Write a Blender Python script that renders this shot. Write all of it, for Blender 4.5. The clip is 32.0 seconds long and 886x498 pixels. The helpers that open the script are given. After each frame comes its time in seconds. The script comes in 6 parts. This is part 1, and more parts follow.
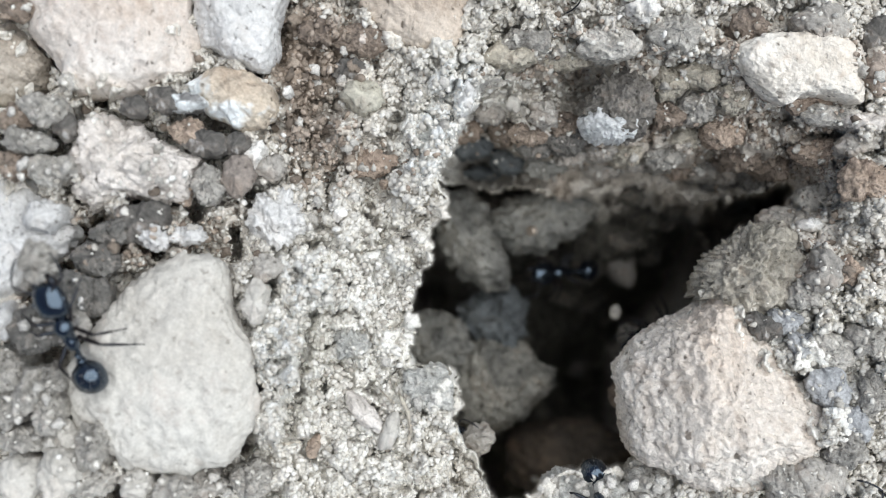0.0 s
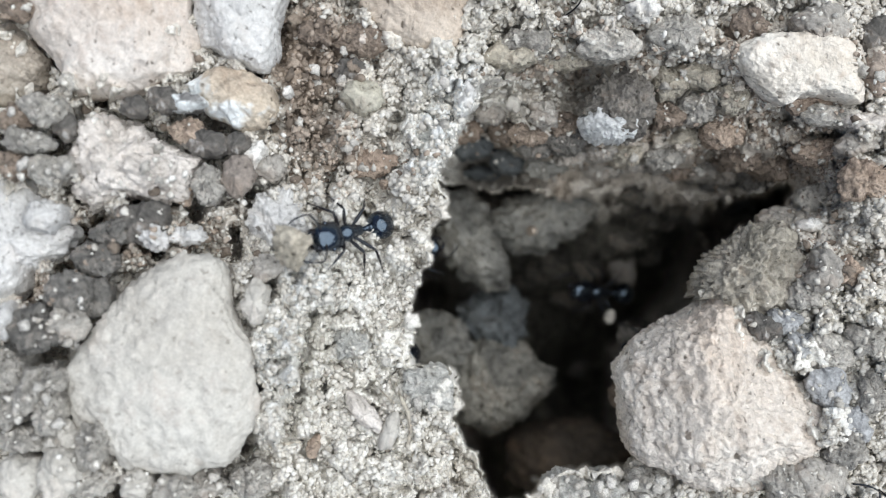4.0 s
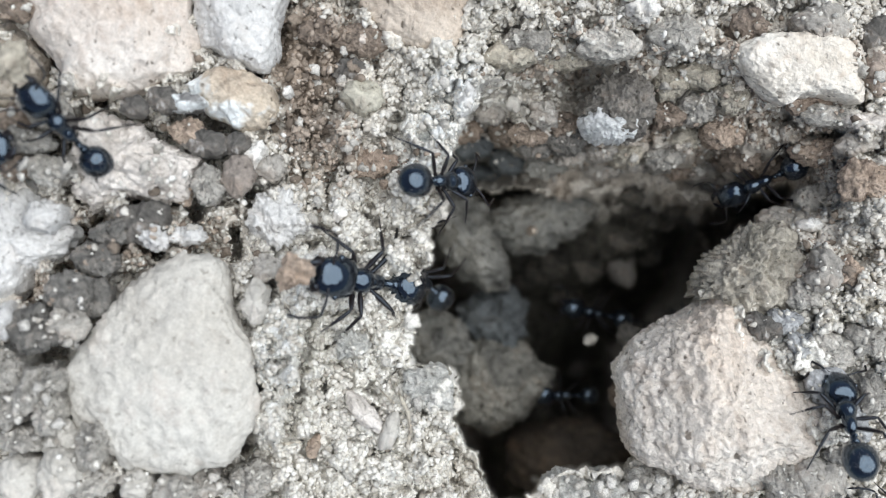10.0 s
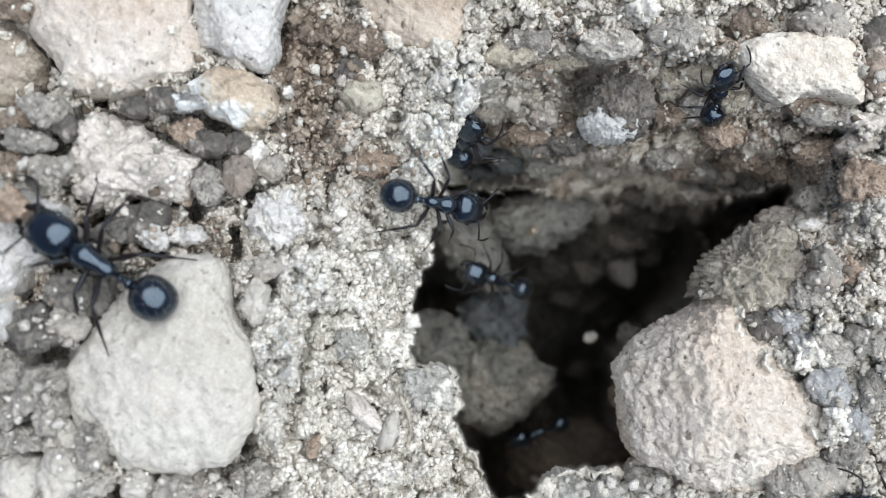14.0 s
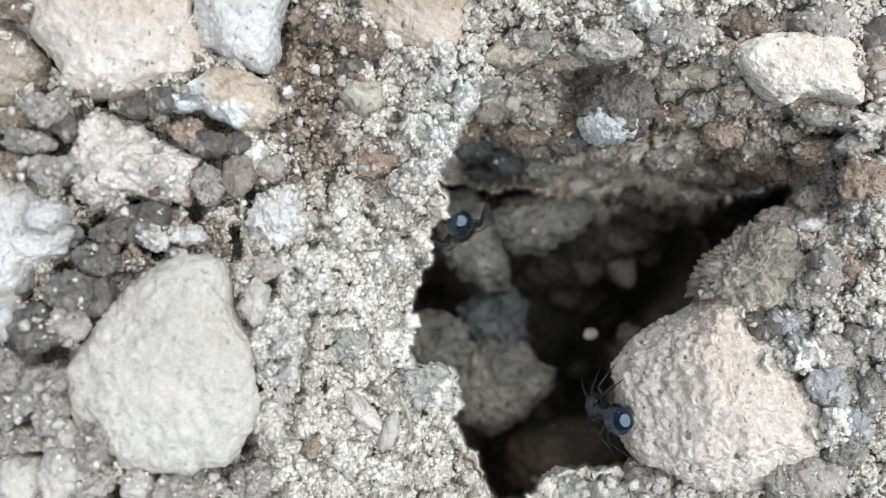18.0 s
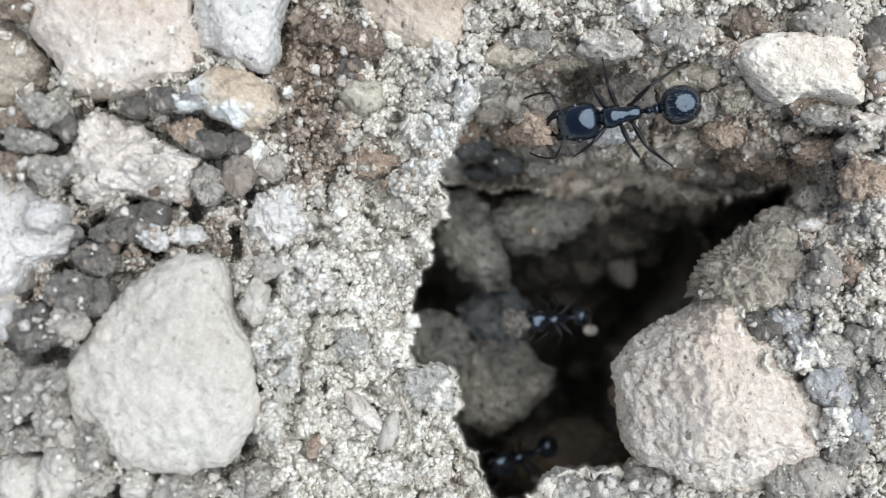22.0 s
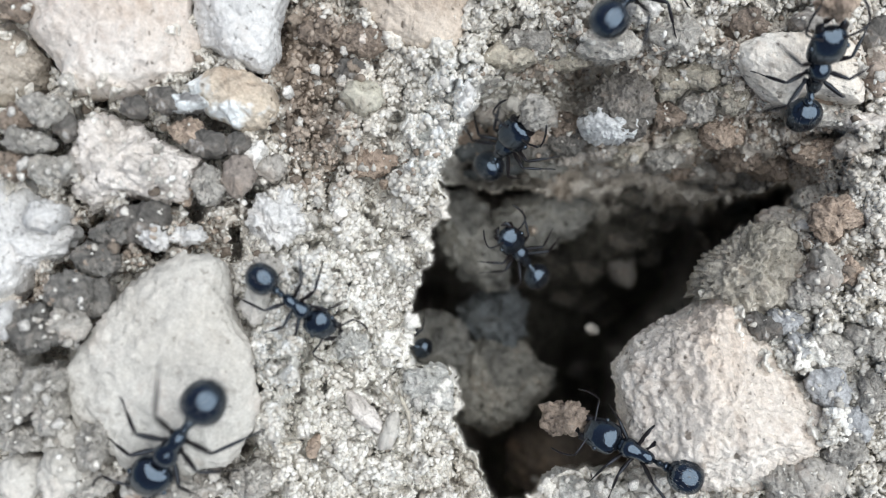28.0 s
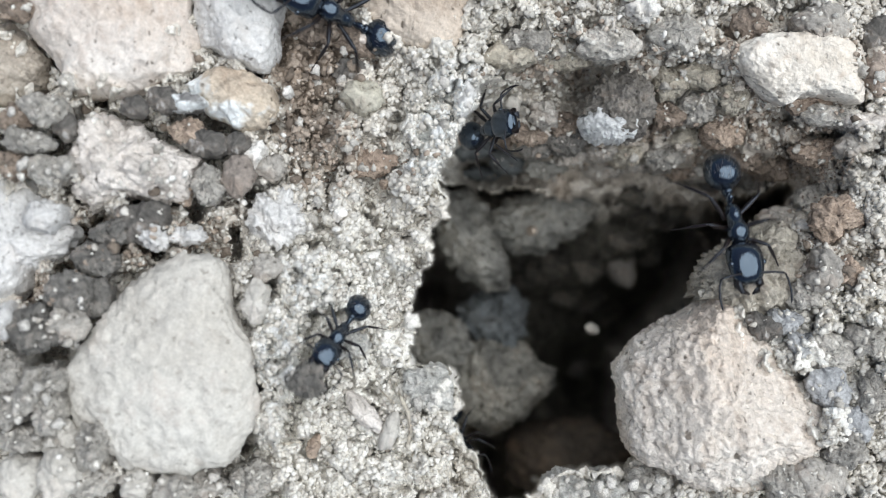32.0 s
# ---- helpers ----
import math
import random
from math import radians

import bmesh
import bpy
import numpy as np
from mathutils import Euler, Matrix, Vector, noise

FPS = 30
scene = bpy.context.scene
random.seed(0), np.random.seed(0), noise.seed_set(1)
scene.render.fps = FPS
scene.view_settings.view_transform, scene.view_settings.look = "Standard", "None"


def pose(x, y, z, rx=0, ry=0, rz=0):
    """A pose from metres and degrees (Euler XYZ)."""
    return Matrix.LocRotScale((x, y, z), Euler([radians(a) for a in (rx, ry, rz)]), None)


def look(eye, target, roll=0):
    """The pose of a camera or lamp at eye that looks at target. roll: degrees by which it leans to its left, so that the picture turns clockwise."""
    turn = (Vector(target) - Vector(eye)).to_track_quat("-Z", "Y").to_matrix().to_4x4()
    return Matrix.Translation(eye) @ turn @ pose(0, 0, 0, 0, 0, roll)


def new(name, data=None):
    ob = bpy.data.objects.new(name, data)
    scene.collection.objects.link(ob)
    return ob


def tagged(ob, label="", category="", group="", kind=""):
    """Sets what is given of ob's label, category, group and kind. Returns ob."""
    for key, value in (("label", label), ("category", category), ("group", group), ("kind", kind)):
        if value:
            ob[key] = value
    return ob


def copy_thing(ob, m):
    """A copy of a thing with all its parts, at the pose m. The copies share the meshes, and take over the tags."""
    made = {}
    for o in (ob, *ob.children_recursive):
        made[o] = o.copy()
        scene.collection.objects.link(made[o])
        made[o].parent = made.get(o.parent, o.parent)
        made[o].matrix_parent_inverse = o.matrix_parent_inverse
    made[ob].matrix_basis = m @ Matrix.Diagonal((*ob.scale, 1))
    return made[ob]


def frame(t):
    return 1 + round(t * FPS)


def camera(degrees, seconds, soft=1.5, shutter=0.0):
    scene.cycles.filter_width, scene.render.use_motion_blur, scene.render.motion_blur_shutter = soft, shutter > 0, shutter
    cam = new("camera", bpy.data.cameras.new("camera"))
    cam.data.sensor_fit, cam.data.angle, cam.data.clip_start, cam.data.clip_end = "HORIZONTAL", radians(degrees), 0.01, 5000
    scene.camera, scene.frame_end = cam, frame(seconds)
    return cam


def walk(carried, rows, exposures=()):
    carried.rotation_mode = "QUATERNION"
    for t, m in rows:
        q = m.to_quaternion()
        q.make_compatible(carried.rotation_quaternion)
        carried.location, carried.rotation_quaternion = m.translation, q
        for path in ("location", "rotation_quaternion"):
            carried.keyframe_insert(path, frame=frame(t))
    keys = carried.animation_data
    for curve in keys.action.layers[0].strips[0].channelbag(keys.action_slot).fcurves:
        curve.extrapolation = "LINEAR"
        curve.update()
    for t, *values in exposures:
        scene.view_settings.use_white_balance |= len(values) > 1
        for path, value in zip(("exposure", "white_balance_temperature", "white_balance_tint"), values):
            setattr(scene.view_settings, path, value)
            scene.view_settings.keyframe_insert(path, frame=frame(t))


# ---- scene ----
# A nest entrance in stony soil, seen from straight above. Plan numbers u, v are thirtieths of a
# millimetre on the mean ground level (u to the east, v to the south); heights are in millimetres.
MM = 0.001
EYE = 0.05604
cam = camera(50, 32.0, soft=1.0, shutter=0.4)
walk(cam, [(0.0, pose(0, 0, EYE)), (32.0, pose(0, 0, EYE))],
     [(0.0, 0.03), (3.5, 0.0), (5.5, -0.05), (9.0, -0.06), (9.8, 0.04), (20.0, 0.02), (23.5, 0.0), (25.0, -0.04), (27.5, 0.06), (29.5, 0.06), (31.0, 0.0), (32.0, 0.0)])
cam.data.dof.use_dof = True
cam.data.dof.focus_distance = EYE + 0.0008
cam.data.dof.aperture_fstop = 36.0

# ---- light: open bright sky overhead, thin cloud ----
world = bpy.data.worlds.new("world")
scene.world = world
world.use_nodes = True
wn = world.node_tree.nodes
sky = wn.new("ShaderNodeTexSky")
sky.sky_type = "NISHITA"
sky.sun_disc = False
sky.sun_elevation = radians(68)
sky.sun_rotation = radians(20)
wn["Background"].inputs["Strength"].default_value = 0.065
world.node_tree.links.new(sky.outputs["Color"], wn["Background"].inputs["Color"])
sun = new("sun", bpy.data.lights.new("sun", "SUN"))
sun.data.energy = 4.66
sun.data.angle = radians(86)
sun.data.color = (0.95, 0.98, 0.985)
sun.matrix_world = look((0.46, 0.10, 1.1), (0, 0, 0))


# ---- materials ----
def material(name):
    mat = bpy.data.materials.new(name)
    mat.use_nodes = True
    return mat, mat.node_tree.nodes, mat.node_tree.links, mat.node_tree.nodes["Principled BSDF"]


def noise_tex(nodes, links, scale, detail=6.0, rough=0.6, coords=None):
    n = nodes.new("ShaderNodeTexNoise")
    n.inputs["Scale"].default_value = scale
    n.inputs["Detail"].default_value = detail
    n.inputs["Roughness"].default_value = rough
    if coords:
        links.new(coords, n.inputs["Vector"])
    return n


def ramp(nodes, links, value, stops):
    r = nodes.new("ShaderNodeValToRGB")
    while len(r.color_ramp.elements) < len(stops):
        r.color_ramp.elements.new(0.5)
    for e, (p, c) in zip(r.color_ramp.elements, stops):
        e.position, e.color = p, (*c, 1)
    links.new(value, r.inputs["Fac"])
    return r


def mix(nodes, links, fac, a, b, kind="MIX"):
    m = nodes.new("ShaderNodeMix")
    m.data_type, m.blend_type = "RGBA", kind
    for sock, value in ((0, fac), (6, a), (7, b)):
        if isinstance(value, (int, float)):
            m.inputs[sock].default_value = value
        elif isinstance(value, tuple):
            m.inputs[sock].default_value = (*value, 1)
        else:
            links.new(value, m.inputs[sock])
    return m.outputs[2]


def mineral(name, light, dark, speck=(0.12, 0.1, 0.09), grain=2500.0, patch=220.0, relief=0.4, vary=0.25, amount=0.5, crust=None, contrast=0.75, stain=(0.36, 0.25, 0.18), stained=0.45, pitted=1.0, stain_from=0.52):
    """Rock or soil: two tones in patches, fine grain, dark specks, small pits."""
    mat, nodes, links, bsdf = material(name)
    geo = nodes.new("ShaderNodeTexCoord").outputs["Object"]
    rnd = nodes.new("ShaderNodeObjectInfo").outputs["Random"]
    big = noise_tex(nodes, links, patch, 5, 0.65, geo)
    fine = noise_tex(nodes, links, grain, 5, 0.7, geo)
    spots = noise_tex(nodes, links, grain * 0.45, 3, 0.5, geo)
    tone = ramp(nodes, links, big.outputs["Fac"], [(0.36, dark), (0.62, light)])
    grains = ramp(nodes, links, fine.outputs["Fac"], [(0.3, (0.55, 0.55, 0.55)), (0.68, (1.25, 1.25, 1.25))])
    col = mix(nodes, links, contrast, tone.outputs["Color"], grains.outputs["Color"], "MULTIPLY")
    tiny = noise_tex(nodes, links, grain * 2.6, 3, 0.6, geo)
    glints = ramp(nodes, links, tiny.outputs["Fac"], [(0.32, (0.62, 0.6, 0.58)), (0.5, (1, 1, 1)), (0.72, (1.4, 1.4, 1.4))])
    col = mix(nodes, links, contrast * 0.6, col, glints.outputs["Color"], "MULTIPLY")
    blot = noise_tex(nodes, links, patch * 1.9, 6, 0.7, geo)
    blots = ramp(nodes, links, blot.outputs["Fac"], [(stain_from, (0, 0, 0)), (stain_from + 0.18, (stained, stained, stained))])
    col = mix(nodes, links, blots.outputs["Color"], col, stain)
    pit = noise_tex(nodes, links, grain * 0.9, 2, 0.5, geo)
    pits = ramp(nodes, links, pit.outputs["Fac"], [(0.27, (0.3, 0.28, 0.26)), (0.36, (1, 1, 1))])
    col = mix(nodes, links, pitted, col, pits.outputs["Color"], "MULTIPLY")
    mask = ramp(nodes, links, spots.outputs["Fac"], [(0.6, (0, 0, 0)), (0.72, (amount, amount, amount))])
    col = mix(nodes, links, mask.outputs["Color"], col, speck)
    if crust:
        where = noise_tex(nodes, links, crust[0], 4, 0.6, geo)
        shell = ramp(nodes, links, where.outputs["Fac"], [(crust[1], (0, 0, 0)), (crust[1] + 0.07, (1, 1, 1))])
        worn = mix(nodes, links, 0.75, shell.outputs["Color"], grains.outputs["Color"], "MULTIPLY")
        col = mix(nodes, links, worn, col, (0.76, 0.79, 0.79))
    own = ramp(nodes, links, rnd, [(0.0, (1 - vary,) * 3), (1.0, (1 + vary * 0.6,) * 3)])
    col = mix(nodes, links, 1.0, col, own.outputs["Color"], "MULTIPLY")
    links.new(col, bsdf.inputs["Base Color"])
    bsdf.inputs["Roughness"].default_value = 0.85
    bump = nodes.new("ShaderNodeBump")
    bump.inputs["Strength"].default_value = relief
    bump.inputs["Distance"].default_value = 0.0004
    links.new(fine.outputs["Fac"], bump.inputs["Height"])
    hollow = nodes.new("ShaderNodeBump")
    hollow.inputs["Strength"].default_value = min(1.0, relief * 1.2)
    hollow.inputs["Distance"].default_value = 0.0006
    links.new(blot.outputs["Fac"], hollow.inputs["Height"])
    links.new(bump.outputs["Normal"], hollow.inputs["Normal"])
    links.new(hollow.outputs["Normal"], bsdf.inputs["Normal"])
    return mat


CREAM = mineral("cream_stone", (0.82, 0.775, 0.725), (0.51, 0.41, 0.335), (0.30, 0.23, 0.18), vary=0.08, patch=170.0, stain=(0.46, 0.35, 0.28), stained=0.75, contrast=0.45, stain_from=0.5)
GREYSTONE = mineral("pale_grey_stone", (0.59, 0.57, 0.525), (0.47, 0.44, 0.395), (0.33, 0.29, 0.25), vary=0.05, relief=0.4, contrast=0.4, amount=0.55, pitted=0.5, patch=120.0, stain=(0.50, 0.43, 0.38), stained=0.7, stain_from=0.53)
CHALK = mineral("chalky_stone", (0.68, 0.67, 0.655), (0.53, 0.52, 0.505), (0.3, 0.28, 0.26), vary=0.06, stain=(0.40, 0.33, 0.27), stained=0.4, contrast=0.5)
PINK = mineral("pinkish_limestone", (0.90, 0.85, 0.785), (0.66, 0.56, 0.475), (0.34, 0.26, 0.20), 1600.0, 120.0, 1.0, 0.06, 0.7, contrast=0.6, stain=(0.50, 0.40, 0.32), stained=0.7, pitted=1.0, stain_from=0.47)
PALEGREY = mineral("pale_grey_earth", (0.87, 0.86, 0.81), (0.60, 0.585, 0.54), (0.2, 0.18, 0.16), 2200.0, 600.0, 0.9, 0.1)
IVORY = mineral("ivory_stone", (0.86, 0.815, 0.74), (0.64, 0.565, 0.48), (0.35, 0.26, 0.19), 2000.0, 260.0, 0.5, 0.05, stain=(0.40, 0.28, 0.19), stained=0.6, contrast=0.4)
# dark bluish tones that put the shade of hole and slope into the rock
SHADEROCK = mineral("shaded_dark_rock", (0.20, 0.222, 0.235), (0.07, 0.078, 0.082), (0.04, 0.04, 0.04), 1300.0, 260.0, 1.0, 0.1, 0.8, stain=(0.12, 0.10, 0.075))
# hole rock lightened in colour where more light reaches it
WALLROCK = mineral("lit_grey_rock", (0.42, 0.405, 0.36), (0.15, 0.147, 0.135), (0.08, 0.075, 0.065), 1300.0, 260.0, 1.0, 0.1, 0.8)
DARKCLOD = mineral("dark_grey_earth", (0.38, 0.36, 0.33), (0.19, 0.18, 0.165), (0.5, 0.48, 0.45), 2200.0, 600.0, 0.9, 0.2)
TAN = mineral("tan_stone", (0.68, 0.60, 0.515), (0.40, 0.315, 0.245), (0.2, 0.15, 0.11), vary=0.1, patch=170.0, stain=(0.36, 0.27, 0.2), stained=0.6, contrast=0.5)
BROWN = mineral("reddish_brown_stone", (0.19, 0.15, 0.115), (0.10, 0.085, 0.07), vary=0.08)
DARKROCK = mineral("dark_grey_stone", (0.225, 0.208, 0.188), (0.10, 0.094, 0.086), (0.62, 0.62, 0.61), 2000.0, 420.0, 0.7, vary=0.12, amount=0.95)
BLUISH = mineral("bluish_grey_earth", (0.62, 0.63, 0.64), (0.38, 0.385, 0.395), (0.75, 0.76, 0.78), 2200.0, 420.0, 0.8, 0.1, stained=0.2)
GREYROCK = mineral("grey_rock", (0.46, 0.43, 0.39), (0.32, 0.30, 0.27), vary=0.12)
# grey rock with the dimness of the hole painted into its tones
HOLEROCK = mineral("shaded_grey_rock", (0.43, 0.42, 0.385), (0.13, 0.13, 0.122), (0.05, 0.05, 0.045), 1300.0, 260.0, 1.0, 0.12, 0.8, stain=(0.17, 0.14, 0.10), stained=0.6)
# earth coloured very dark to stand for the shade on the hole's floor
FLOORCLOD = mineral("shaded_brown_earth", (0.25, 0.23, 0.195), (0.09, 0.083, 0.07), (0.05, 0.045, 0.04), 1500.0, 400.0, 1.0, 0.3, 0.8)
PALECLOD = mineral("pale_pinkish_earth", (0.86, 0.81, 0.76), (0.58, 0.52, 0.465), (0.3, 0.24, 0.2), 1900.0, 300.0, 0.7, 0.05, stained=0.3, contrast=0.55)
CLOD = mineral("crumbly_soil", (0.80, 0.762, 0.70), (0.50, 0.465, 0.415), (0.13, 0.11, 0.1), 2200.0, 600.0, 0.9, 0.3)
BROWNCLOD = mineral("brown_crumbly_soil", (0.54, 0.43, 0.345), (0.29, 0.23, 0.185), (0.6, 0.55, 0.5), 2200.0, 600.0, 0.9, 0.3)
REDCLOD = mineral("reddish_soil", (0.68, 0.54, 0.43), (0.44, 0.33, 0.255), (0.16, 0.11, 0.09), 2000.0, 500.0, 0.9, 0.15)
QUARTZ = mineral("white_grain", (0.86, 0.84, 0.80), (0.74, 0.72, 0.68), (0.5, 0.45, 0.4), vary=0.1, amount=0.2)
CRUSTED = mineral("white_crusted_tan_stone", (0.64, 0.565, 0.46), (0.42, 0.33, 0.25), vary=0.05, crust=(280.0, 0.53))
DARKCRUST = mineral("white_crusted_dark_stone", (0.30, 0.29, 0.28), (0.18, 0.18, 0.18), vary=0.05, crust=(420.0, 0.47))
STRAW = mineral("dry_straw", (0.70, 0.65, 0.56), (0.52, 0.47, 0.39), vary=0.1)


def soil_material():
    """Ground: grey crumbs, brown earth where the plan has it (attribute earth), pale dust (attribute dust)."""
    mat, nodes, links, bsdf = material("stony_soil")
    geo = nodes.new("ShaderNodeTexCoord").outputs["Object"]
    earth = nodes.new("ShaderNodeAttribute")
    earth.attribute_name = "earth"
    dust = nodes.new("ShaderNodeAttribute")
    dust.attribute_name = "dust"
    crumb = nodes.new("ShaderNodeAttribute")
    crumb.attribute_name = "crumb"
    big = noise_tex(nodes, links, 260.0, 6, 0.65, geo)
    fine = noise_tex(nodes, links, 3200.0, 6, 0.75, geo)
    tiny = noise_tex(nodes, links, 7500.0, 3, 0.6, geo)
    grey = ramp(nodes, links, big.outputs["Fac"], [(0.35, (0.65, 0.615, 0.56)), (0.65, (0.86, 0.83, 0.775))])
    brown = ramp(nodes, links, big.outputs["Fac"], [(0.35, (0.17, 0.135, 0.105)), (0.65, (0.46, 0.37, 0.295))])
    col = mix(nodes, links, earth.outputs["Fac"], grey.outputs["Color"], brown.outputs["Color"])
    # soil darkened by a mask over the hole: shade painted into the colour
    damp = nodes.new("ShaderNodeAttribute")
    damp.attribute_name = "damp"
    shade_tone = ramp(nodes, links, big.outputs["Fac"], [(0.35, (0.05, 0.047, 0.041)), (0.65, (0.165, 0.155, 0.132))])
    col = mix(nodes, links, damp.outputs["Fac"], col, shade_tone.outputs["Color"])
    col = mix(nodes, links, dust.outputs["Fac"], col, (0.86, 0.845, 0.80))
    chalk = nodes.new("ShaderNodeAttribute")
    chalk.attribute_name = "chalk"
    col = mix(nodes, links, chalk.outputs["Fac"], col, (0.80, 0.82, 0.828))
    tones = ramp(nodes, links, crumb.outputs["Fac"], [(0.0, (0.72, 0.70, 0.68)), (0.5, (1.02, 1.01, 0.99)), (1.0, (1.16, 1.16, 1.15))])
    col = mix(nodes, links, 0.9, col, tones.outputs["Color"], "MULTIPLY")
    grains = ramp(nodes, links, fine.outputs["Fac"], [(0.3, (0.72, 0.72, 0.72)), (0.7, (1.25, 1.25, 1.25))])
    col = mix(nodes, links, 0.7, col, grains.outputs["Color"], "MULTIPLY")
    glints = ramp(nodes, links, tiny.outputs["Fac"], [(0.32, (0.66, 0.65, 0.63)), (0.5, (1.04, 1.04, 1.04)), (0.72, (1.4, 1.4, 1.4))])
    col = mix(nodes, links, 0.4, col, glints.outputs["Color"], "MULTIPLY")
    links.new(col, bsdf.inputs["Base Color"])
    bsdf.inputs["Roughness"].default_value = 0.9
    bsdf.inputs["Specular IOR Level"].default_value = 0.25
    bump = nodes.new("ShaderNodeBump")
    bump.inputs["Strength"].default_value = 0.8
    bump.inputs["Distance"].default_value = 0.0002
    links.new(fine.outputs["Fac"], bump.inputs["Height"])
    knobs = nodes.new("ShaderNodeTexVoronoi")
    knobs.inputs["Scale"].default_value = 4200.0
    links.new(geo, knobs.inputs["Vector"])
    granules = nodes.new("ShaderNodeBump")
    granules.invert = True
    granules.inputs["Strength"].default_value = 0.35
    granules.inputs["Distance"].default_value = 0.00014
    links.new(knobs.outputs["Distance"], granules.inputs["Height"])
    links.new(bump.outputs["Normal"], granules.inputs["Normal"])
    links.new(granules.outputs["Normal"], bsdf.inputs["Normal"])
    return mat


def shiny(name, colour, rough, grain=0.15, ior=1.85):
    mat, nodes, links, bsdf = material(name)
    geo = nodes.new("ShaderNodeTexCoord").outputs["Object"]
    fine = noise_tex(nodes, links, 9000.0, 3, 0.6, geo)
    tone = ramp(nodes, links, fine.outputs["Fac"], [(0.3, tuple(c * 0.7 for c in colour)), (0.7, tuple(c * 1.4 for c in colour))])
    links.new(tone.outputs["Color"], bsdf.inputs["Base Color"])
    bsdf.inputs["Roughness"].default_value = rough
    bsdf.inputs["Specular Tint"].default_value = (0.62, 0.80, 1.0, 1)
    bsdf.inputs["IOR"].default_value = ior
    bump = nodes.new("ShaderNodeBump")
    bump.inputs["Strength"].default_value = grain
    bump.inputs["Distance"].default_value = 0.00002
    links.new(fine.outputs["Fac"], bump.inputs["Height"])
    dents = nodes.new("ShaderNodeBump")
    dents.inputs["Strength"].default_value = 0.25
    dents.inputs["Distance"].default_value = 0.0002
    links.new(noise_tex(nodes, links, 1300.0, 3, 0.6, geo).outputs["Fac"], dents.inputs["Height"])
    links.new(bump.outputs["Normal"], dents.inputs["Normal"])
    links.new(dents.outputs["Normal"], bsdf.inputs["Normal"])
    return mat


SOIL = soil_material()
BLACK = shiny("black_chitin", (0.006, 0.007, 0.010), 0.1, ior=1.9)
LEGDARK = shiny("dark_brown_chitin", (0.013, 0.009, 0.008), 0.3, ior=1.45)
HAIR = shiny("pale_hair", (0.22, 0.19, 0.16), 0.4)
EYEBLACK = shiny("eye_black", (0.012, 0.012, 0.014), 0.05)


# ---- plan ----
def spot(u, v, z=0.0):
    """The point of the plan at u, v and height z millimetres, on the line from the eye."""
    k = (EYE - z * MM) / EYE / 30.0 * MM
    return Vector(((u - 784) * k, (441 - v) * k, z * MM))


def lattice(shape, cell, seed):
    """Smooth random field in 0..1 over an array."""
    rng = np.random.RandomState(seed)
    h, w = shape
    g = rng.rand(int(h / cell) + 4, int(w / cell) + 4)
    y, x = np.arange(h) / cell, np.arange(w) / cell
    iy, ix = y.astype(int), x.astype(int)
    fy, fx = y - iy, x - ix
    fy, fx = (fy * fy * (3 - 2 * fy))[:, None], (fx * fx * (3 - 2 * fx))[None, :]
    a, b = g[np.ix_(iy, ix)], g[np.ix_(iy, ix + 1)]
    c, d = g[np.ix_(iy + 1, ix)], g[np.ix_(iy + 1, ix + 1)]
    return (a * (1 - fx) + b * fx) * (1 - fy) + (c * (1 - fx) + d * fx) * fy


def smooth(x, a, b):
    t = np.clip((x - a) / (b - a), 0, 1)
    return t * t * (3 - 2 * t)


def inside_distance(poly, U, V):
    """Signed distance to a closed outline, positive inside."""
    best = np.full(U.shape, 1e9)
    odd = np.zeros(U.shape, bool)
    for (ax, ay), (bx, by) in zip(poly, poly[1:] + poly[:1]):
        dx, dy = bx - ax, by - ay
        t = np.clip(((U - ax) * dx + (V - ay) * dy) / (dx * dx + dy * dy), 0, 1)
        best = np.minimum(best, np.hypot(U - ax - t * dx, V - ay - t * dy))
        if ay != by:
            odd ^= ((ay > V) != (by > V)) & (U < dx * (V - ay) / dy + ax)
    return np.where(odd, best, -best)


STEP = 2.0
U0, U1, V0, V1 = -60.0, 1628.0, -60.0, 942.0
gu, gv = np.arange(U0, U1 + 1, STEP), np.arange(V0, V1 + 1, STEP)
UU, VV = np.meshgrid(gu, gv)
rough_u = UU + 14 * (lattice(UU.shape, 9, 3) - 0.5) + 8 * (lattice(UU.shape, 4, 4) - 0.5)
rough_v = VV + 14 * (lattice(UU.shape, 9, 5) - 0.5) + 8 * (lattice(UU.shape, 4, 6) - 0.5)

PIT = [(776, 318), (790, 345), (788, 380), (758, 404), (764, 448), (742, 494), (732, 530), (728, 575), (722, 620),
       (738, 642), (795, 650), (812, 690), (812, 722), (792, 735), (822, 778), (848, 825), (872, 890), (928, 890),
       (948, 858), (1000, 836), (1062, 830), (1120, 828), (1140, 760), (1135, 660), (1180, 600), (1232, 548),
       (1246, 500), (1272, 454), (1312, 408), (1352, 390), (1412, 352), (1396, 322), (1338, 336), (1270, 352),
       (1200, 324), (1130, 306), (1060, 312), (960, 326), (870, 334), (810, 326)]


def bell(u, v, ru, rv, turn=0.0):
    c, s = math.cos(radians(turn)), math.sin(radians(turn))
    a, b = (UU - u) * c + (VV - v) * s, -(UU - u) * s + (VV - v) * c
    return np.exp(-((a / ru) ** 2 + (b / rv) ** 2))


